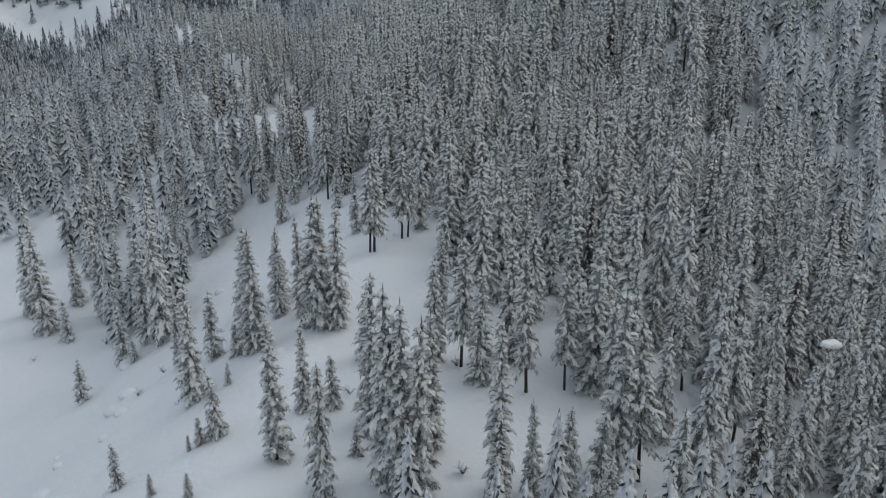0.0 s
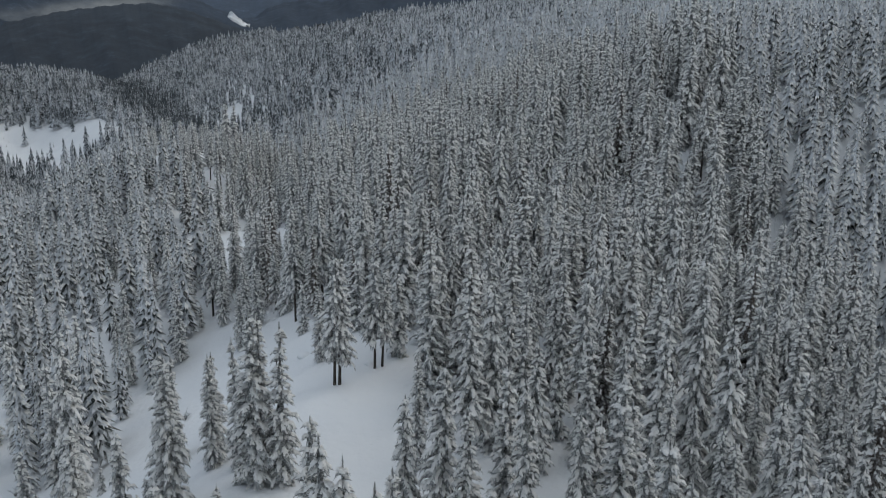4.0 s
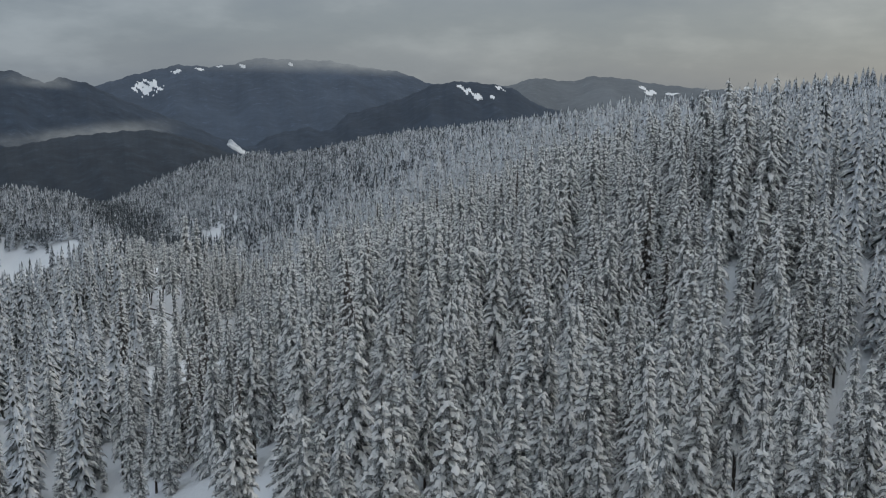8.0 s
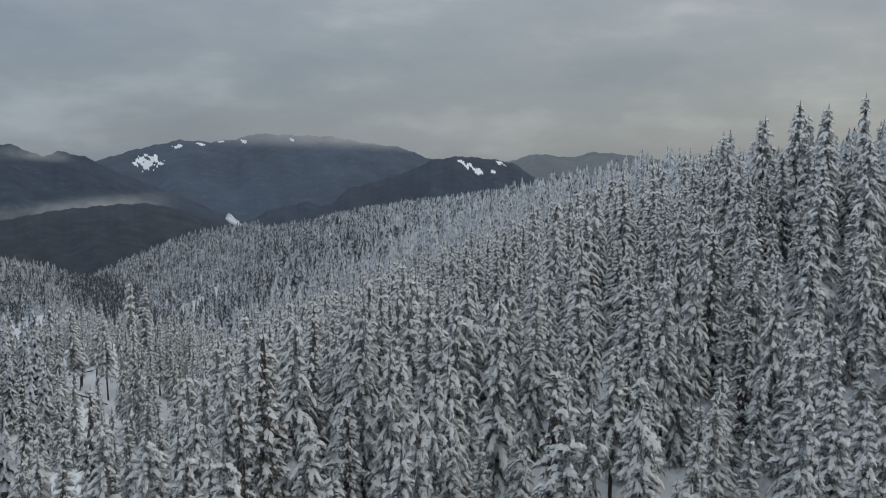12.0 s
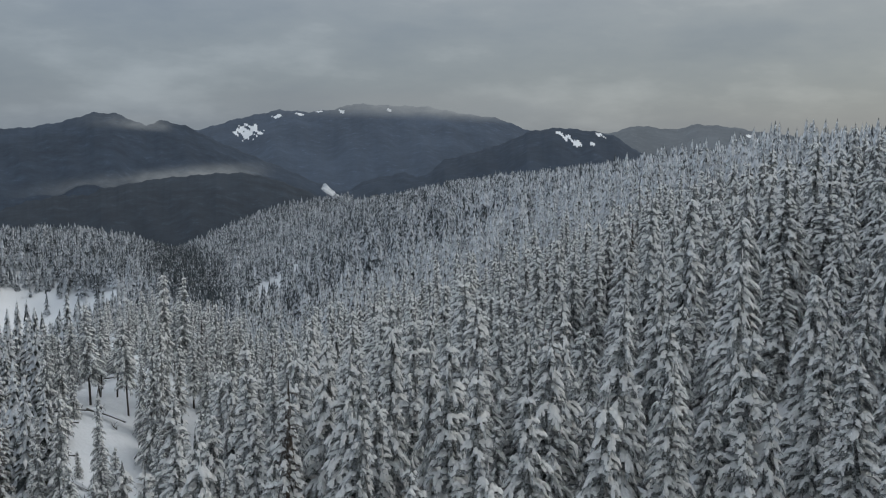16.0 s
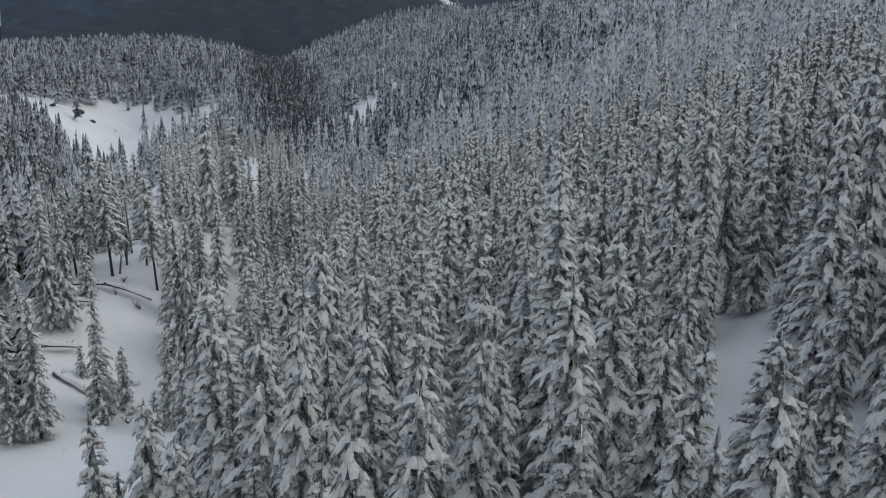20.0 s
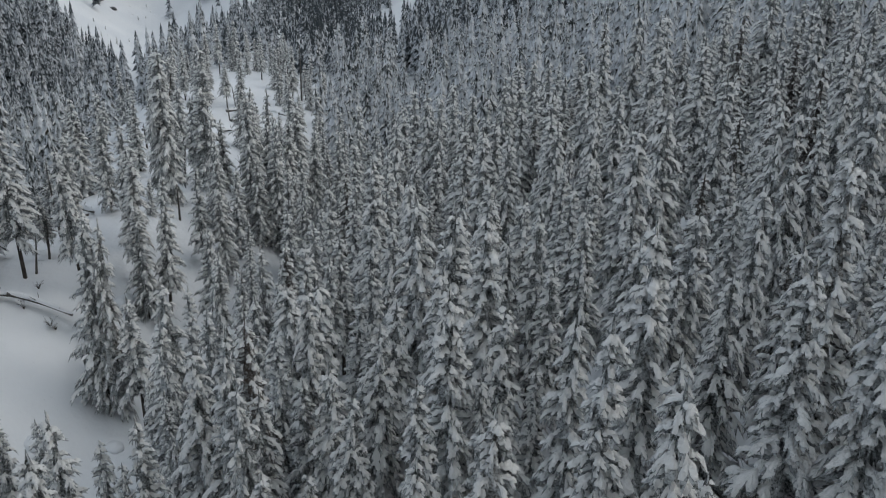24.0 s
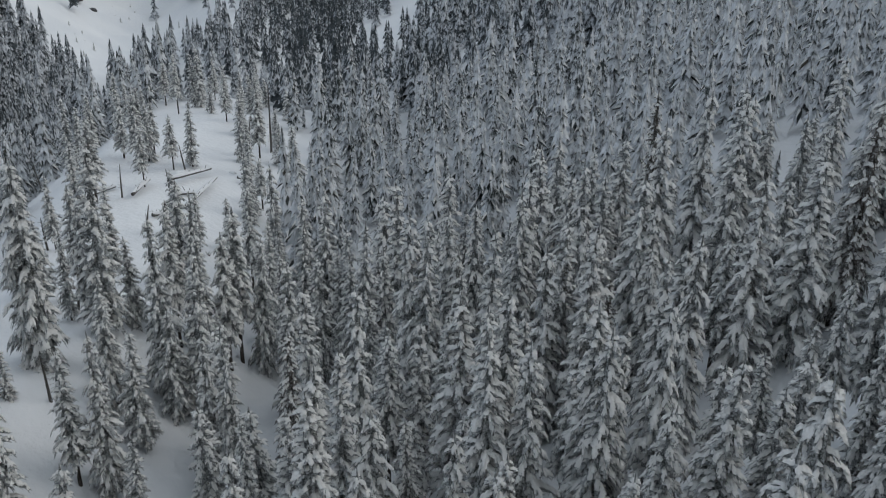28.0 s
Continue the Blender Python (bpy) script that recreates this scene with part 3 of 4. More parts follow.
    for t, r in ((-0.06, 1.25), (0.03, 1.0), (0.5, 0.62), (0.97, 0.1)):
        for a in range(n):
            rr = tall * 0.0108 * r
            tv.append((math.cos(6.283 * a / n) * rr, math.sin(6.283 * a / n) * rr, tall * t, 0))
    for i in range(3):
        for a in range(n):
            p, q = i * n + a, i * n + (a + 1) % n
            tt += [(p, q, q + n), (p, q + n, p + n)]
    made = []
    for v, t in ((gv, gt), (sv, st), (tv, tt)):
        v = np.array(v, np.float32)
        v[:, 0] += lean * (v[:, 2] / tall) ** 2
        made.append((v, np.array(t, np.int64)))
    return made


def part(name, data, mat, parent, label="", soft=False):
    v, t = data
    ob = new(name, raw_mesh(name, v[:, :3], [t], [mat], None, soft, v[:, 3]))
    ob.parent = parent
    return tagged(ob, label) if label else ob


def tree_thing(name, label, group, data, green, load=True):
    top = tagged(new(name), label, "conifer tree", group)
    part("trunk", data[2], BARK, top, "dark rough trunk")
    part("crown", data[0], green, top)
    if load:
        tagged(part("snow_load", data[1], LOAD, top, "white snow lying on the boughs", True), kind="stuff")
    return top


fir = [tree_thing("fir_tree", "tall broad fir with drooping snow-laden boughs", "broad firs",
                  conifer(10 + i, 14.5, 1.95 + 0.15 * i, 25, 6, 0.05, 0.25, 0.34 + 0.12 * i, 1.0, 0.32), GREEN) for i in range(4)]
slim_fir = [tree_thing("slender_fir_tree", "slender pointed fir heavy with snow", "slender firs",
                       conifer(20 + i, 14.5, 1.5 + 0.13 * i, 26, 6, 0.05, 0.25, 0.38 + 0.09 * i, 1.0, 0.3), GREEN) for i in range(4)]
heavy_fir = [tree_thing("bowed_fir_tree", "fir with boughs bowed down under thick clumps of snow", "bowed firs",
                        conifer(80 + i, 14.5, 1.9 + 0.15 * i, 22, 6, 0.05, 0.30, 0.55 + 0.08 * i, 1.06, 0.36, 1.15), GREEN) for i in range(3)]
bare_fir = [tree_thing("bare_stemmed_fir_tree", "snow-laden fir with a bare dark lower trunk", "bare-stemmed firs",
                       conifer(30 + i, 15, 1.6 + 0.2 * i, 21, 6, 0.22 + 0.05 * i, 0.27, 0.55, 0.92, 0.36), GREEN) for i in range(3)]
patchy_fir = [tree_thing("patchy_fir_tree", "dark green fir with patchy snow on its boughs", "patchy firs",
                         conifer(90 + i, 14.5, 1.75 + 0.15 * i, 24, 6, 0.07, 0.27, 0.45 + 0.1 * i, 0.58, 0.36), GREEN) for i in range(3)]
dusky_fir = [tree_thing("dusky_fir_tree", "dark fir with only thin snow on its boughs", "dusky firs",
                        conifer(95 + i, 14.5, 1.6 + 0.2 * i, 24, 6, 0.09, 0.27, 0.5 + 0.1 * i, 0.42, 0.38), GREEN) for i in range(3)]
brown_fir = [tree_thing("browned_fir_tree", "fir with browned needles showing under its snow", "browned firs",
                        conifer(40 + i, 14, 1.8, 23, 6, 0.08, 0.27, 0.45, 0.62, 0.38), RUST) for i in range(2)]
young = [tree_thing("young_fir_tree", "young slim fir dusted with snow", "young firs",
                    conifer(50 + i, 6, 0.95 + 0.2 * i, 15, 5, 0.02, 0.26, 0.4, 0.75, 0.3), GREEN) for i in range(3)]


def sawn_stem(seed, tall):
    """A dead stem with stubs of branches."""
    rng = np.random.RandomState(seed)
    v, t, n = [], [], 6
    for q, r in ((-0.05, 1.2), (0.1, 1.0), (0.6, 0.7), (1.0, 0.25)):
        for a in range(n):
            v.append((math.cos(6.283 * a / n) * 0.17 * r + 0.2 * q * q, math.sin(6.283 * a / n) * 0.17 * r, tall * q))
    for i in range(3):
        for a in range(n):
            p, q = i * n + a, i * n + (a + 1) % n
            t += [(p, q, q + n), (p, q + n, p + n)]
    for i in range(22):
        z, a, L = tall * rng.uniform(0.25, 0.97), rng.rand() * 6.3, rng.uniform(0.3, 1.1)
        o = len(v)
        d, s = np.array((math.cos(a), math.sin(a), -0.25)), np.array((-math.sin(a), math.cos(a), 0)) * 0.03
        b = np.array((0.2 * (z / tall) ** 2, 0, z))
        v += [tuple(b + s), tuple(b - s), tuple(b + (0, 0, 0.05)), tuple(b + d * L)]
        t += [(o, o + 1, o + 3), (o + 1, o + 2, o + 3), (o + 2, o, o + 3)]
    return np.array([(*q, 0) for q in v], np.float32), np.array(t, np.int64)


snag = []
for i in range(3):
    s = tagged(new("dead_tree"), "bare grey dead standing tree", "dead tree", "standing dead trees")
    part("trunk", sawn_stem(70 + i, 9 + 2 * i), DEAD, s)
    snag.append(s)


# ---- where the trees stand ----
def inside(x, y, outline):
    """Whether a place lies in an outline of the plan, with a ragged edge."""
    x, y = x + 1.3 * math.sin(y * 0.8 + x * 0.3), y + 1.3 * math.sin(x * 0.9)
    hit, (px, py) = False, outline[-1]
    for qx, qy in outline:
        if (qy > y) != (py > y) and x < (px - qx) * (y - qy) / (py - qy) + qx:
            hit = not hit
        px, py = qx, qy
    return hit


CLEARINGS = (
    [(-46, 50), (2, 50), (3, 70), (0, 96), (-3, 111), (-13, 122), (-29, 150), (-37, 147), (-34, 118), (-31, 101), (-40, 97)],
    [(-50, 208), (-50, 182), (-22, 181), (-24, 206), (-28, 217), (-31, 227), (-40, 236), (-50, 244), (-55, 252), (-61, 263), (-66, 261), (-60, 248), (-62, 241), (-58, 235), (-53, 227), (-47, 217)],
    [(-36, 240), (-31, 240), (-31, 254), (-35, 256)],
    [(-39, 274), (-34, 274), (-36, 285), (-40, 285)],
    [(-47, 306), (-42.5, 306), (-47, 328), (-52, 328)],
    [(-70, 304), (-73, 314), (-68, 318), (-65, 306)],
    [(-92, 308), (-84, 323), (-77, 306), (-82, 297)],
    [(-105, 450), (-94, 452), (-92, 470), (-104, 530), (-116, 530), (-112, 484)],
    [(1, 57), (0.5, 83), (12.5, 86), (12, 71), (17, 71), (20, 86), (24, 86), (26, 72), (25, 58)],
    [(-39, 258), (-34, 260), (-30, 243), (-34, 242)],
    [(-51, 262), (-46, 256), (-47, 251), (-52, 256)],
    [(-50, 249), (-38, 250), (-37, 242), (-45, 240)],
    [(-4, 262), (-3, 273), (3, 275), (5, 263)],
    [(6, 184), (12, 184), (14.5, 208), (9, 209)],
    [(17, 296), (21, 296), (21, 312), (18, 312)],
    [(26, 300), (30, 300), (30, 314), (27, 314)],
)
SNOWFIELD = [(-288, 500), (-282, 560), (-272, 606), (-230, 598), (-188, 552), (-160, 505), (-144, 472), (-150, 442), (-164, 430), (-135, 385), (-112, 352), (-98, 332),
             (-76, 298), (-86, 304), (-112, 330), (-132, 364), (-160, 414), (-196, 468), (-228, 492), (-262, 486)]
THIN = [(-66, 256), (-55, 262), (-52, 280), (-52, 296), (-60, 322), (-68, 350), (-92, 380), (-108, 366), (-98, 332), (-92, 302), (-74, 272)]


# low young growth on the way into the second clearing
LOW_GROWTH = [(-28, 206), (-14, 173), (-27, 170), (-52, 196), (-50, 208)]


def open_ground(x, y):
    """How thin the trees stand: 1 in a clearing, 0 in closed forest."""
    if y < 150 and x < -0.62 * (y - 60) - 14 - 4 * math.sin(y / 6):
        return 1.0
    if any(inside(x, y, c) for c in CLEARINGS):
        return 1.0
    if inside(x, y, SNOWFIELD):
        return 0.985
    if 118 < y < 172 and x < -38 - 0.5 * (y - 140):
        return 0.5
    return 0.66 if inside(x, y, THIN) else 0.0


def sheltered(x, y):
    """How many of the trees carry little snow: most in the gully and west of it, few on the open hillside."""
    edge = np.interp(y, (60, 120, 200, 260, 280), (-30, -6, -12, -16, float(gully_x(y)) + 8))
    return float(0.05 + 0.85 * smooth(0, -30, x - edge))


def in_sight(x, y):
    return x < 0.49 * y + (44 if y < 330 else 16) and x > min(-0.50 * y - 22, -0.92 * (y - 170) - 75 if y > 170 else 0) and y < 930 and x - gully_x(y) < 300


rng = np.random.RandomState(11)
spots, STEP = [], 3.9
for gy_ in np.arange(46, 930, STEP):
    for gx_ in np.arange(-560, 330, STEP):
        x, y = gx_ + rng.uniform(-2.0, 2.0), gy_ + rng.uniform(-2.0, 2.0)
        r, h, kind = rng.rand(), rng.rand(), rng.rand()
        if not in_sight(x, y) or r < open_ground(x, y) or (y > 380 and r < (0.05 if x < -150 and (y > 560 and x > -350 or y < 500) else 0.42)):
            continue
        spots.append((x, y, h, kind, rng.rand() * 360))
for i in range(300):
    spots.append((rng.uniform(6, 62), rng.uniform(-15, 34), rng.rand(), rng.uniform(0.3, 0.8), rng.rand() * 360))
for i in range(260):
    x, y = rng.uniform(42, 118), rng.uniform(150, 330)
    if in_sight(x, y):
        spots.append((x, y, rng.rand(), rng.uniform(0.3, 0.8), rng.rand() * 360))

# trees that stand apart: place in the plan and height
HERO = [(-54.8, 116.3, 16.7), (-59.1, 122, 14.3), (-51, 113.7, 6.5), (-41.8, 94.1, 5.9), (-26.9, 63.9, 4.6), (-22.8, 60.1, 2.2), (-19.3, 58.3, 2.5), (-39.1, 101.5, 7.9), (-53.5, 124.8, 10), (-47.6, 119.4, 14.9), (-41.7, 116.5, 11.2), (-34, 101.4, 18), (-28.2, 88.4, 9.6), (-23.3, 76, 12.5), (-19, 66.9, 6.2), (-20.3, 66.3, 2.8), (-21.2, 65.8, 1.7), (-23.6, 85.5, 8.2), (-20.6, 82.7, 3.9), (-20, 76.2, 2.5), (-22.6, 97, 10.6), (-18.4, 82.1, 13.4), (-17.4, 90.1, 10.5)]
HERO += [(-12.7, 84.4, 14.6), (-10.4, 83.8, 13.7), (-14.7, 88.3, 11.5), (-11.9, 84.7, 14.1), (-7, 63.5, 3.3), (-30.2, 149.7, 11.7), (-34.7, 142.5, 12.1), (-41.8, 151.1, 9.7), (-24.7, 136.2, 8.8), (-11, 111.4, 8.5), (-2.8, 110.2, 9.3), (-43.9, 143.6, 9.9), (-37.2, 99.8, 3.2), (-30.1, 98, 3), (-13.2, 62.3, 13.3), (-9, 58.3, 11.9), (-11.9, 69.4, 8.6), (-9.5, 69.8, 5.4), (-19.1, 82.8, 13.5), (-17.9, 93.2, 9.8), (-5.9, 67.3, 14.9), (-4.1, 60.3, 18), (-3, 59.7, 17.3), (-1.9, 59.5, 15.9), (-0.9, 65.2, 13.5), (-7.1, 77.2, 8.3), (-0.8, 78.3, 11), (3.4, 75, 12.1), (4.3, 60.6, 16.3), (7, 60.9, 9.3), (9.8, 61.8, 8.5), (12.6, 62.3, 8), (14.1, 64.4, 18), (13.9, 76.8, 15.3), (19.3, 70.9, 11.1), (26.8, 65.7, 5.6), (30.2, 66.8, 13.5), (35.1, 68.7, 15), (-0.2, 87.9, 10.3), (6.3, 79.8, 13.2), (13.6, 90.2, 11.8), (40.6, 71.1, 16.1), (-40.3, 121.2, 17.7), (-48.6, 121.3, 18), (-41.2, 116.2, 12.8)]
HERO += [(-45, 221.8, 14.1), (-44.5, 225.1, 7.5), (-50, 226.5, 3.6), (-37.8, 218.9, 4.5), (-37, 220.5, 10.8), (-43.9, 237.9, 18), (-44.9, 237.4, 16.8), (-44.9, 212.1, 13.9), (-46.7, 210.7, 11.8), (-56.2, 230.8, 16.8), (-55, 232.2, 14.7), (-56.7, 239, 6.3), (-35.3, 223.8, 7.8), (-43.4, 219.2, 8.6), (-123.4, 359.3, 14.3), (-53.8, 276.7, 8.7), (-33, 240, 13), (-34.5, 247, 12), (-37, 243.5, 14), (-31, 243.5, 11), (-48.5, 243, 13)]
BARE_HERO = [(7.6, 74.3, 15.3), (11.3, 75.8, 12.5), (1.7, 77.6, 14.5), (23.4, 79.8, 11), (16.3, 64.7, 15.6), (22.3, 65.4, 17.7), (20.9, 64.5, 15.1), (-8.6, 102.9, 13.4), (-8.1, 102.9, 13), (-5, 106.9, 11.8), (-4.3, 107.4, 10.7), (30.9, 81.4, 11.5), (22.2, 79.8, 11.8), (-62.1, 243.7, 11.5), (-61.2, 243.7, 11.2), (-59.9, 244.4, 13), (-57.2, 244.9, 15.3), (-136.3, 327.9, 18), (-58.1, 249.7, 6.6), (-1.6, 265.4, 11.2), (-0, 265.5, 13.1), (-2.9, 264.5, 9.8), (2.7, 266.6, 14.4), (3.7, 262.6, 11), (-60, 278.1, 11.3), (-38.1, 261, 11), (-34.4, 261, 10.9), (-52, 246, 15), (-50, 251.5, 14), (-55.5, 250, 13), (-46.5, 251, 14), (-53, 256.5, 12)]


count = {"fir": 0, "slim": 0, "bare": 0, "heavy": 0, "patchy": 0, "dusky": 0, "brown": 0, "young": 0}
rest = []


def plant(src, x, y, tall, own, turn, lean=0.0):
    s = tall / own
    wide = (0.3 + 0.7 * s if own > 10 else s) * (1.0 + 0.13 * math.sin(7 * x + 3 * y))
    z = float(land(x, y)) - 0.15
    return copy_thing(src, Matrix.LocRotScale((x, y, z), Euler((radians(lean), radians(-lean), radians(turn))), (wide / src.scale.x, wide / src.scale.y, s / src.scale.z)))


for x, y, h, kind, turn in spots:
    off = x - (4 - 0.05 * (y - 100) - 0.25 * max(0, y - 205))
    near = abs(off - 8) < 44 + 0.12 * max(0, y - 205) and 54 < y < 300 or inside(x, y, THIN)
    tall = (9.0 + 7.5 * h) * (0.7 if inside(x, y, THIN) or y > 370 and -150 < x < -72 else 1)
    tall *= 1.08 if 185 < y < 300 else 1
    tall *= 0.55 if inside(x, y, LOW_GROWTH) else 1
    if any((x - q[0]) ** 2 + (y - q[1]) ** 2 < 6 for q in HERO + BARE_HERO):
        continue
    if near and kind < (0.10 if y < 170 else 0.04) and count["brown"] < 90:
        plant(brown_fir[int(kind * 100) % 2], x, y, tall, 14, turn)
        count["brown"] += 1
    elif near and (kind < 0.24 or kind < 0.55 and inside(x, y, THIN)) and count["bare"] < 295:
        plant(bare_fir[int(kind * 1000) % 3], x, y, tall, 15, turn)
        count["bare"] += 1
    elif near and kind > 0.90 and count["young"] < 150:
        plant(young[int(kind * 1000) % 3], x, y, 3.5 + 5 * h, 6, turn)
        count["young"] += 1
    elif near and 0.24 < kind < 0.24 + 0.66 * sheltered(x, y) and int(kind * 5000) % 2 and count["dusky"] < 290:
        plant(dusky_fir[int(kind * 1000) % 3], x, y, tall, 14.5, turn)
        count["dusky"] += 1
    elif near and 0.24 < kind < 0.24 + 0.66 * sheltered(x, y) and count["patchy"] < 280:
        plant(patchy_fir[int(kind * 1000) % 3], x, y, tall, 14.5, turn)
        count["patchy"] += 1
    elif near and kind < 0.47 and count["heavy"] < 290:
        plant(heavy_fir[int(kind * 1000) % 3], x, y, tall, 14.5, turn)
        count["heavy"] += 1
    elif near and kind > 0.69 and count["slim"] < 295:
        plant(slim_fir[int(kind * 1000) % 4], x, y, tall, 14.5, turn)
        count["slim"] += 1
    elif near and count["fir"] < 295:
        plant(fir[int(kind * 1000) % 4], x, y, tall, 14.5, turn)
        count["fir"] += 1
    else:
        rest.append((x, y, tall if kind < 0.86 else 4 + 6 * h, kind, turn))

# the first of each kind takes a place of its own too
first = [(f, o) for fs, o in ((fir, 14.5), (slim_fir, 14.5), (heavy_fir, 14.5), (patchy_fir, 14.5), (dusky_fir, 14.5), (bare_fir, 15), (brown_fir, 14), (young, 6)) for f in fs]
for (f, own), (x, y, tall, kind, turn) in zip(first, [p for p in rest if abs(p[0]) < 60 and 100 < p[1] < 260][::7]):
    k = min(tall, 1.15 * own) / own
    f.matrix_basis = Matrix.LocRotScale((x, y, float(land(x, y)) - 0.15), Euler((0, 0, radians(turn))), (k, k, k))
    rest.remove((x, y, tall, kind, turn))
for x, y, tall in BARE_HERO:
    k = int(abs(x * 13 + y * 7))
    plant(bare_fir[k % 3], x, y, tall, 15, (k * 53) % 360, 2.5)
for x, y, tall in HERO:
    k = int(abs(x * 13 + y * 7))
    src, own = (young[k % 3], 6) if tall < 8.5 else ((patchy_fir if y > 190 else slim_fir + fir[:2])[k % (3 if y > 190 else 6)], 14.5)
    plant(src, x, y, tall, own, (k * 53) % 360)


# the wider forest, joined
def joined(seed, boughs, fans, load, tiers):
    """A tree of the wider forest: tiers of mixed snow and needles, with boughs and fingers of snow that stand out of them."""
    rng = np.random.RandomState(seed)
    spread = 1.7 + 0.12 * (seed % 6)
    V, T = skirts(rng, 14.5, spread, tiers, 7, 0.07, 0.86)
    I = [2] * len(T)
    for i in range(boughs):
        k = min(max((i + rng.uniform(-0.4, 0.4)) / boughs, 0), 0.99)
        a, L = i * 2.399 + rng.uniform(-0.4, 0.4), spread * outline(k) * rng.uniform(0.85, 1.25)
        fall = rng.uniform(0.5, 0.95) * (1 - 0.4 * k)
        z = 14.5 * (0.07 + 0.90 * k) + 0.4 * fall * L
        put = [(0, tuft((0, 0, z - 0.1), a, L, 0.13 * L + 0.08, fall, rng))] if i % 2 or load < 0.8 else []
        for j in range(fans):
            if rng.rand() < load:
                q = a + (j - 0.5 * (fans - 1)) * 0.5 + rng.uniform(-0.2, 0.2)
                t = 0.3 if fans > 1 else 0.0
                b = (math.cos(a) * L * t, math.sin(a) * L * t, z - 0.2 * fall * L * t)
                put.append((1, tuft(b, q, L * (rng.uniform(0.5, 0.75) if fans > 1 else 0.95), 0.07 * L + 0.07, fall, rng, 0.14, 0.5)))
        for snow, (v, t) in put:
            T += [tuple(q + len(V) for q in f) for f in t]
            V += v
            I += [snow] * len(t)
    return np.array(V, np.float32), np.array(T, np.int64), np.array(I)


def cones(seed, tiers, spikes):
    """A tree far off: ragged tiers of mixed snow and needles."""
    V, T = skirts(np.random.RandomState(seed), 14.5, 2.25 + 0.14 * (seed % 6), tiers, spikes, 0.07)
    return np.array(V, np.float32), np.array(T, np.int64), np.full(len(T), 2)


MID, MID_DARK = [joined(100 + i, 60, 2, 0.96, 11) for i in range(8)], [joined(120 + i, 54, 2, 0.36, 11) for i in range(6)]
FAR, FAR_DARK = [joined(130 + i, 26, 1, 0.95, 8) for i in range(6)], [joined(140 + i, 22, 1, 0.4, 8) for i in range(6)]
LOW = [cones(160 + i, 6, 4) for i in range(6)]


def forest(name, label, places, kinds, mats):
    V, T, I, R, o = [], [], [], [], 0
    for x, y, tall, kind, turn in places:
        choice = kinds[1] if kind * 61 % 1 < sheltered(x, y) else kinds[0]
        v, t, i = choice[int(kind * 997) % len(choice)]
        c, s, k = math.cos(turn), math.sin(turn), tall / 14.5
        w = k * (0.85 + 0.3 * (kind * 31 % 1))
        m = np.array(((c * w, s * w, 0), (-s * w, c * w, 0), (0, 0, k)))
        V.append(v[:, :3] @ m + (x, y, float(land(x, y)) - 0.15))
        R.append(v[:, 3])
        T.append(t + o)
        I.append(i)
        o += len(v)
    ob = new(name, raw_mesh(name, np.concatenate(V), [np.concatenate(T)], mats, np.concatenate(I), False, np.concatenate(R)))
    tagged(ob, label, "forest", kind="stuff")


def reach(p):
    return math.hypot(p[0] + 3, max(p[1] - 205, 0, 60 - p[1]))


mid = [p for p in rest if reach(p) < 85]
far = [p for p in rest if 85 <= reach(p) and p[1] < 370]
low = [p for p in rest if 85 <= reach(p) and p[1] >= 370]
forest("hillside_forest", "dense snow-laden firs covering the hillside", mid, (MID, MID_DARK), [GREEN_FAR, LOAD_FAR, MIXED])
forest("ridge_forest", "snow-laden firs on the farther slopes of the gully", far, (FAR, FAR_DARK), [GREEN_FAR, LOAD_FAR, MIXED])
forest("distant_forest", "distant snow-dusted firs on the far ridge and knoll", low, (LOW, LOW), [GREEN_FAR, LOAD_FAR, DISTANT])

# ---- dead wood, shrubs and stones ----
def tube(path, radii, sides=6):
    """A bent, tapered stem along a path of points."""
    V, T = [], []
    for i, (p, r) in enumerate(zip(path, radii)):
        d = np.subtract(path[min(i + 1, len(path) - 1)], path[max(i - 1, 0)])
        d = d / (np.linalg.norm(d) + 1e-9)
        s = np.cross(d, (0.31, 0.17, 0.93))
        s = s / (np.linalg.norm(s) + 1e-9)
        u = np.cross(d, s)
        for a in range(sides):
            c = np.asarray(p) + r * (math.cos(6.283 * a / sides) * s + math.sin(6.283 * a / sides) * u)
            V.append((*c, 0))
    for i in range(len(path) - 1):
        for a in range(sides):
            p, q = i * sides + a, i * sides + (a + 1) % sides
            T += [(p, q, q + sides), (p, q + sides, p + sides)]
    o = len(V)
    V += [(*path[0], 0), (*path[-1], 0)]
    for a in range(sides):
        T += [(o, (a + 1) % sides, a), (o + 1, (len(path) - 1) * sides + a, (len(path) - 1) * sides + (a + 1) % sides)]
    return V, T


def cap(path, width, high, rng):
    """A ridge of snow that lies along a stem."""
    V, T = [], []
    n = len(path)
    for i, p in enumerate(path):
        d = np.subtract(path[min(i + 1, n - 1)], path[max(i - 1, 0)])
        s = np.array((-d[1], d[0], 0.0))
        s = s / (np.linalg.norm(s) + 1e-9)
        w, h = width * rng.uniform(0.75, 1.15), high * rng.uniform(0.6, 1.15)
        if i in (0, n - 1):
            w, h = w * 0.4, h * 0.4
        for f, k in ((-1, -0.25), (-0.65, 0.65), (0, 1), (0.65, 0.65), (1, -0.25)):
            V.append((*(np.asarray(p) + s * w * f + (0, 0, h * k)), 0))
    for i in range(n - 1):
        for j in range(4):
            a = 5 * i + j
            T += [(a, a + 5, a + 6), (a, a + 6, a + 1)]
    return V, T


def pack(vt):
    return np.array(vt[0], np.float32), np.array(vt[1], np.int64)


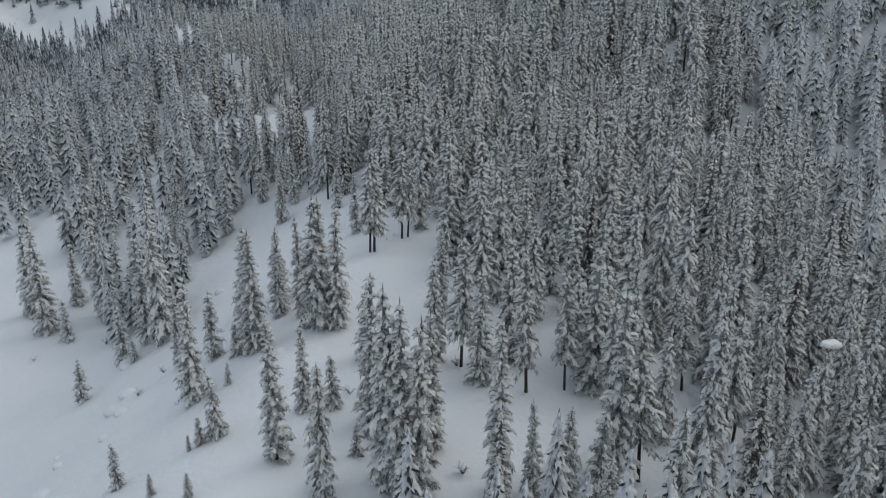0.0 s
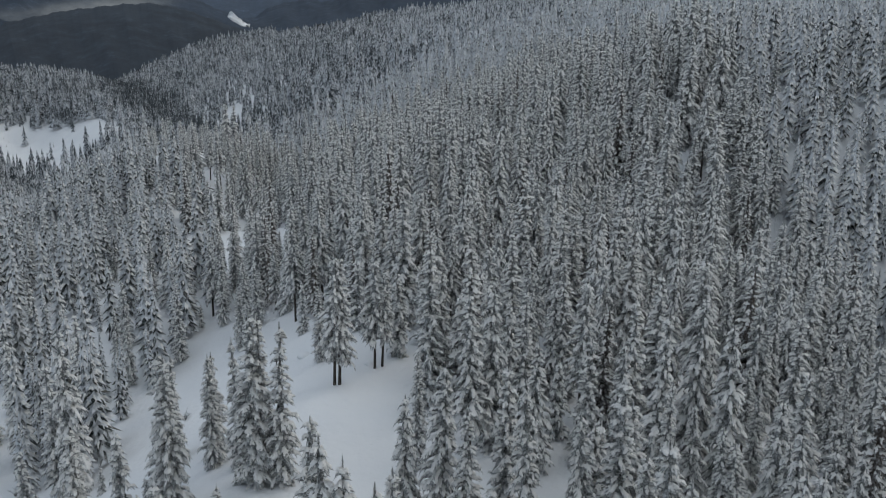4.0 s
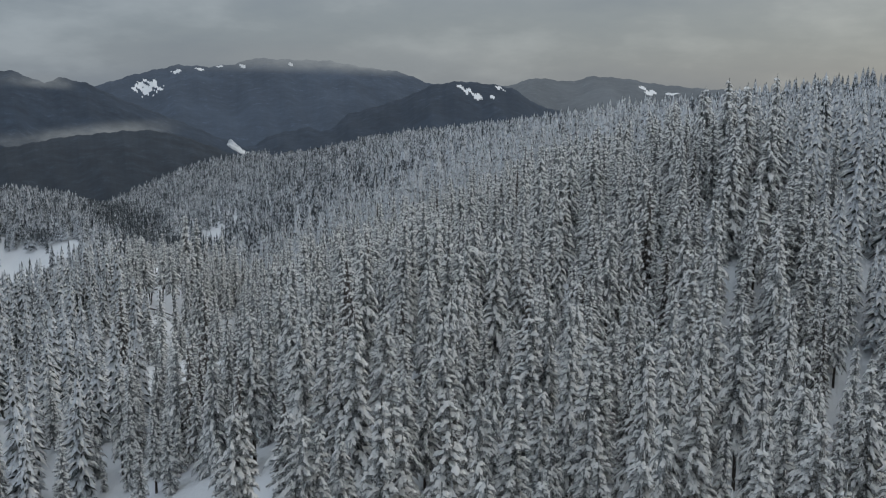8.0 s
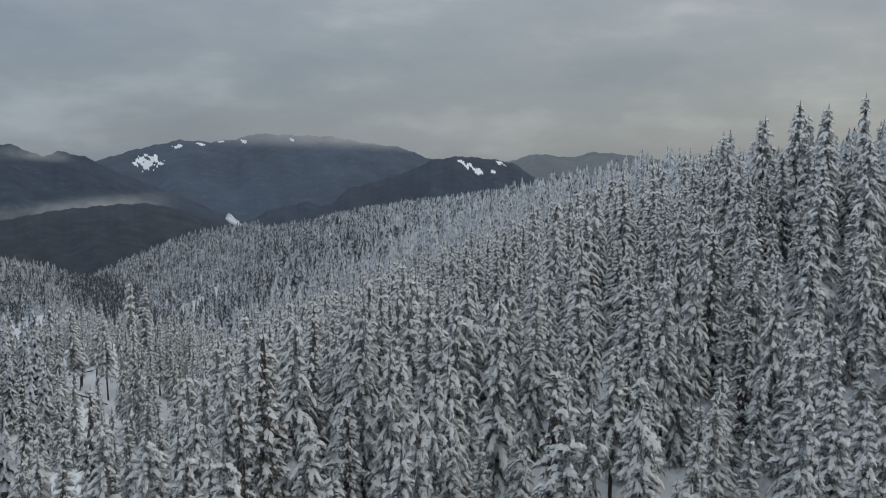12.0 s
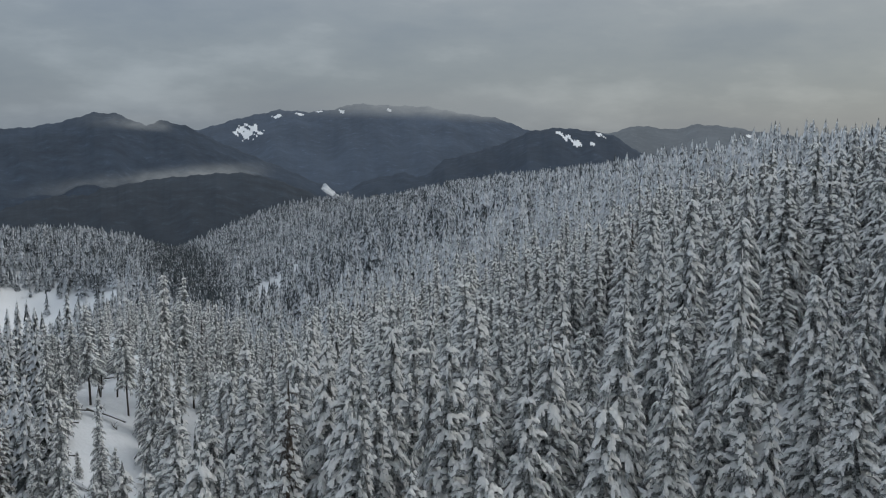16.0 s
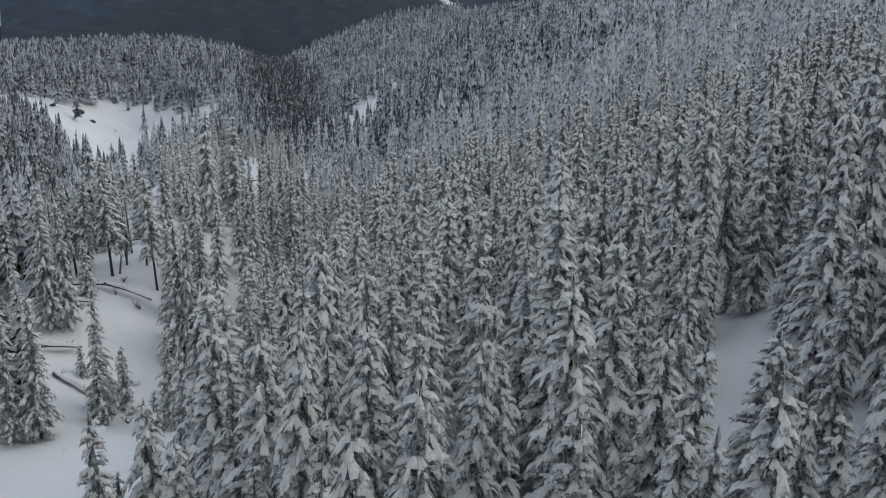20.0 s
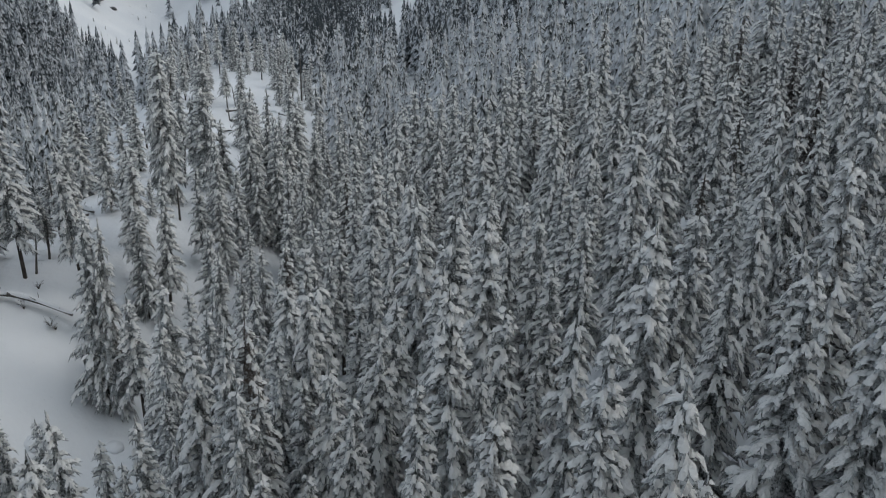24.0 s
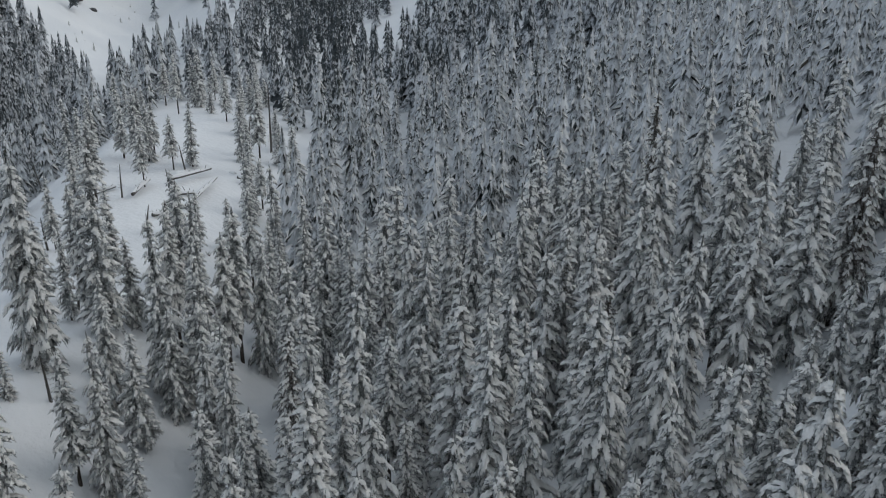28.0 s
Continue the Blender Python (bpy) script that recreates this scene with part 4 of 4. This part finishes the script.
def fallen_log(x0, y0, x1, y1, seed, high=0.35, name="fallen_log", label="fallen dead tree trunk half buried under a ridge of snow"):
    rng = np.random.RandomState(seed)
    q = np.linspace(0, 1, 7)
    xs, ys = x0 + (x1 - x0) * q, y0 + (y1 - y0) * q
    z0, z1 = float(land(x0, y0)), float(land(x1, y1))
    zs = np.maximum(z0 + (z1 - z0) * q, land(xs, ys)) + high
    r = 0.24 - 0.12 * q
    top = tagged(new(name), label, "log", "fallen logs")
    path = [np.array(p) for p in zip(xs, ys, zs)]
    part("trunk", pack(tube(path, r, 8)), DEAD, top)
    part("snow_cap", pack(cap([p + (0, 0, 0.16) for p in path], 0.30, 0.30, rng)), SNOW, top, "rounded ridge of white snow", True)
    for i in range(5):
        a, b = path[rng.randint(1, 6)], rng.uniform(-1, 1, 3) * (0.6, 0.6, 0.3) + (0, 0, 0.5)
        part("branch_stub", pack(tube([a, a + b * 0.6, a + b * 1.1], (0.05, 0.035, 0.012), 5)), DEAD, top)
    return top


def shrub_parts(seed, stems, tall):
    rng = np.random.RandomState(seed)
    V, T, cv, ct = [], [], [], []
    for i in range(stems):
        a, L = rng.rand() * 6.283, tall * rng.uniform(0.55, 1.1)
        lean = rng.uniform(0.25, 0.8)
        path = [np.array((math.cos(a) * L * lean * k * (0.5 + 0.5 * k), math.sin(a) * L * lean * k * (0.5 + 0.5 * k), L * k * (1 - 0.25 * k) - 0.1)) for k in (0, 0.35, 0.7, 1)]
        for pth, r in [(path, 0.028)] + [([path[j], path[j] + rng.uniform(-0.25, 0.25, 3) * L + (0, 0, 0.2 * L)], 0.014) for j in (1, 2)]:
            v, t = tube(pth, np.linspace(r, 0.4 * r, len(pth)), 4)
            T += [tuple(q + len(V) for q in f) for f in t]
            V += v
        v, t = cap([p + (0, 0, 0.04) for p in path[1:]], 0.07, 0.06, rng)
        ct += [tuple(q + len(cv) for q in f) for f in t]
        cv += v
    return pack((V, T)), pack((cv, ct))


def snow_mound(seed, w, d, h):
    bm = bmesh.new()
    bmesh.ops.create_icosphere(bm, subdivisions=3, radius=1)
    for v in bm.verts:
        q = v.co.copy()
        v.co = Vector((q.x * w, q.y * d, max(q.z, -0.3) * h)) + 0.18 * h * noise.noise_vector(q * 1.7 + Vector((seed, 0, 0))) + 0.12 * min(w, d) * noise.noise_vector(q * 3.1 + Vector((0, seed, 0)))
    v = np.array([(*p.co, 0) for p in bm.verts], np.float32)
    t = np.array([[q.index for q in f.verts] for f in bm.faces], np.int64)
    bm.free()
    return v, t


LOGS = [(-79.5, 304.7, -78.4, 310.1), (-73.6, 306.6, -76.1, 314.1), (-73.5, 314.5, -72.9, 324), (-70.3, 309.8, -69.5, 313.6), (-66.7, 306.9, -70.8, 321.6), (-68.8, 323.6, -66.9, 324), (-72.6, 295.7, -71.4, 297.2), (-85.9, 317.9, -82.8, 310), (-78.2, 297.7, -74.4, 296.2), (-67.8, 301.6, -67.1, 303.8), (-60.6, 239.3, -55.9, 241), (-55.9, 240.9, -51, 242.7), (-62.9, 260, -59.1, 258.4), (-62.8, 256.1, -58.9, 257.3), (-54.6, 226.7, -51.8, 229.4), (-51.6, 224, -47.3, 224), (-57.9, 235.5, -55.1, 237)]
SNAGS = [(-76.8, 302.2, 9.4), (-75.2, 306.7, 4.7), (-76.5, 323.3, 4.1), (-71, 310.6, 3.4), (-109, 333.2, 4.8), (-58.5, 275.2, 5), (-71.4, 288, 3.8), (-66.1, 297.6, 3.1), (-64.6, 283.3, 5.1), (-70.3, 329.9, 8.4), (-73, 342.6, 10.9), (-51.5, 262.2, 4.6), (-113.9, 319, 14.4), (-108, 313.4, 12.8), (-59.2, 253, 7.4), (-65.1, 248.1, 8.8), (-57.6, 248.9, 4.5), (-56.9, 246, 4.1)]
SHRUBS = [(-53.8, 108.6), (-30.4, 89.3), (-26.5, 85), (-24.4, 81.7), (-32.1, 85.4), (-26.2, 113), (-17.7, 102.5), (-4.9, 76.1), (1.6, 62.5), (-8.2, 71.7), (-44.6, 110.5), (-2, 76), (-33.1, 208.3), (-32.9, 209.8), (-55.2, 244), (-52, 240.9), (-42.4, 221.8), (-51.5, 240.9), (-54.5, 241), (-35.4, 276.5), (-33.9, 269.6), (-59.1, 290.6), (-59, 298.2), (-32.7, 250.3), (-35.3, 252.7), (19.8, 66.1), (1.3, 77.6)]
DOTS = [(-243.3, 524.4), (-244.8, 530.9), (-266.9, 584), (-258.1, 587.3), (-262.6, 591.1), (-264, 521.7), (-254, 501.6), (-248.9, 529.3), (-257.1, 574.7), (-239.3, 519.7), (-240.7, 525.9), (-229.5, 509.6), (-204.6, 471.2), (-256.3, 579.8), (-261, 576.6), (-252.5, 504.6), (-256.3, 584.2), (-257.2, 595.4), (-220.1, 539.7), (-244.1, 579.8), (-187.9, 488.3), (-235.8, 524.6), (-238.4, 537.3), (-214.6, 484.4), (-221.2, 562), (-230, 538.5)]
for i, q in enumerate(LOGS):
    fallen_log(*q, 300 + i, 0.3 + 0.25 * (i % 3))
# one trunk lies across the bed of the gully
fallen_log(-61.5, 355.0, -54.5, 358.5, 390, 2.2, "log_across_gully", "long snow-topped trunk lying across a narrow gully")

for i, (x, y, tall) in enumerate(SNAGS):
    src, own = snag[i % 3], 9 + 2 * (i % 3)
    k = max(tall, 3.5) / own
    m = Matrix.LocRotScale((x, y, float(land(x, y)) - 0.2), Euler((radians(7 * math.sin(i * 2.1)), radians(8 * math.cos(i * 1.7)), i)), (max(k, 0.7), max(k, 0.7), k))
    if i >= 3:
        m = m @ Matrix.Diagonal((*(1 / v for v in src.scale), 1))
    if i < 3:
        src.matrix_basis = m
    else:
        copy_thing(src, m)

shrubs = []
for i in range(3):
    stems, capped = shrub_parts(400 + i, 7 + 2 * i, 1.3)
    s = tagged(new("bare_shrub"), "leafless shrub with thin dark twigs poking out of snow", "shrub", "bare shrubs")
    part("twig_tangle", stems, BARK, s)
    tagged(part("twig_snow", capped, SNOW, s, "white snow caught on the twigs"), kind="stuff")
    shrubs.append(s)
for i, (x, y) in enumerate(SHRUBS):
    k = 0.7 + 0.5 * (i * 0.37 % 1)
    m = Matrix.LocRotScale((x, y, float(land(x, y)) - 0.05), Euler((0, 0, i * 1.3)), (k, k, k))
    if i >= 3:
        m = m @ Matrix.Diagonal((*(1 / v for v in shrubs[i % 3].scale), 1))
    if i < 3:
        shrubs[i].matrix_basis = m
    else:
        copy_thing(shrubs[i % 3], m)

for i, (x, y) in enumerate(DOTS):
    plant(young[i % 3], x, y, 1.6 + 2.4 * (i * 0.61 % 1), 6, i * 77)

# leafless thicket in the bottom of the far gully
V, T, o = [], [], 0
brush = [shrub_parts(430 + i, 9, 3.2)[0] for i in range(4)]
rng = np.random.RandomState(8)
for i in range(420):
    y = rng.uniform(292, 380)
    x = gully_x(y) - rng.uniform(66, 112)
    v, t = brush[i % 4]
    k, c, s = rng.uniform(0.7, 1.3), math.cos(i), math.sin(i)
    V.append(v[:, :3] @ np.array(((c * k, s * k, 0), (-s * k, c * k, 0), (0, 0, k))) + (x, y, float(land(x, y))))
    T.append(t + o)
    o += len(v)
tagged(new("thicket", raw_mesh("thicket", np.concatenate(V), [np.concatenate(T)], [THICKET])), "grey leafless brush filling a gully", "brush", kind="stuff")

# dark rocks that break the snowfield's upper edge
for i, (x, y, w) in enumerate(((-268, 561, 3.2), (-264, 565, 2.2), (-273, 549, 1.6), (-262, 583, 1.5), (-255, 588, 1.2))):
    r = tagged(new("boulder", raw_mesh("boulder", *(lambda d: (d[0][:, :3], [d[1]]))(snow_mound(500 + i, w, 0.7 * w, 0.6 * w)), [ROCK])), "dark rough rock breaking through deep snow", "rock", "rocks of the snowfield")
    r.matrix_world = pose(x, y, float(land(x, y)) + 0.2, 0, 0, 40 * i)
    lid = part("snow_cap", snow_mound(520 + i, 0.7 * w, 0.42 * w, 0.3 * w), SNOW, r, "thick white snow cap", True)
    lid.matrix_basis = pose(-0.2 * w, 0.1 * w, 0.38 * w)

# heaps of snow on broken or bent tops, and buried stumps
for x, y, z, w, d, h, turn, name, label in (
        (32.0, 69.0, 19.3, 0.95, 0.6, 0.34, 10, "broken_topped_fir_tree", "fir whose broken top carries a slab of snow"),
        (4.6, 198.0, 15.2, 1.5, 0.5, 0.25, 20, "bent_topped_fir_tree", "fir with its top bent over under a heavy load of snow"),
        (6.5, 222.5, 8.5, 0.8, 0.6, 0.3, 10, "snow_buried_fir_tree", "small fir buried in a great lump of snow")):
    g = float(land(x, y))
    tree = tree_thing(name, label, "", conifer(int(600 + x), max(z - g, 6.0), 1.9, int(6 + 1.4 * max(z - g, 6.0)), 6, 0.05, 0.28, 0.6, 1.0, 0.35), GREEN)
    tree.matrix_basis = pose(x, y, g - 0.15, 0, 0, turn)
    lump = part("snow_slab", snow_mound(int(610 + x), w, d, h), LOAD, tree, "thick slab of white snow", True)
    lump.matrix_basis = pose(0.2, 0, max(z - g, 6.0) - 0.25 * h, 0, 6, 0)
rng = np.random.RandomState(21)
for i in range(46):
    x, y = ((rng.uniform(-40, 0), rng.uniform(60, 120)), (rng.uniform(-55, -28), rng.uniform(190, 250)), (rng.uniform(-85, -50), rng.uniform(260, 330)))[i % 3]
    w = rng.uniform(0.4, 1.1)
    v, t = snow_mound(700 + i, w, w * rng.uniform(0.7, 1.2), w * rng.uniform(0.45, 0.8))
    hump = new("snow_mound", raw_mesh("snow_mound", v[:, :3], [t], [SNOW], None, True))
    hump.matrix_world = pose(x, y, float(land(x, y)) - 0.05, 0, 0, i * 50)
    tagged(hump, "rounded hump of snow over a buried stump", "snow mound", "snow mounds")
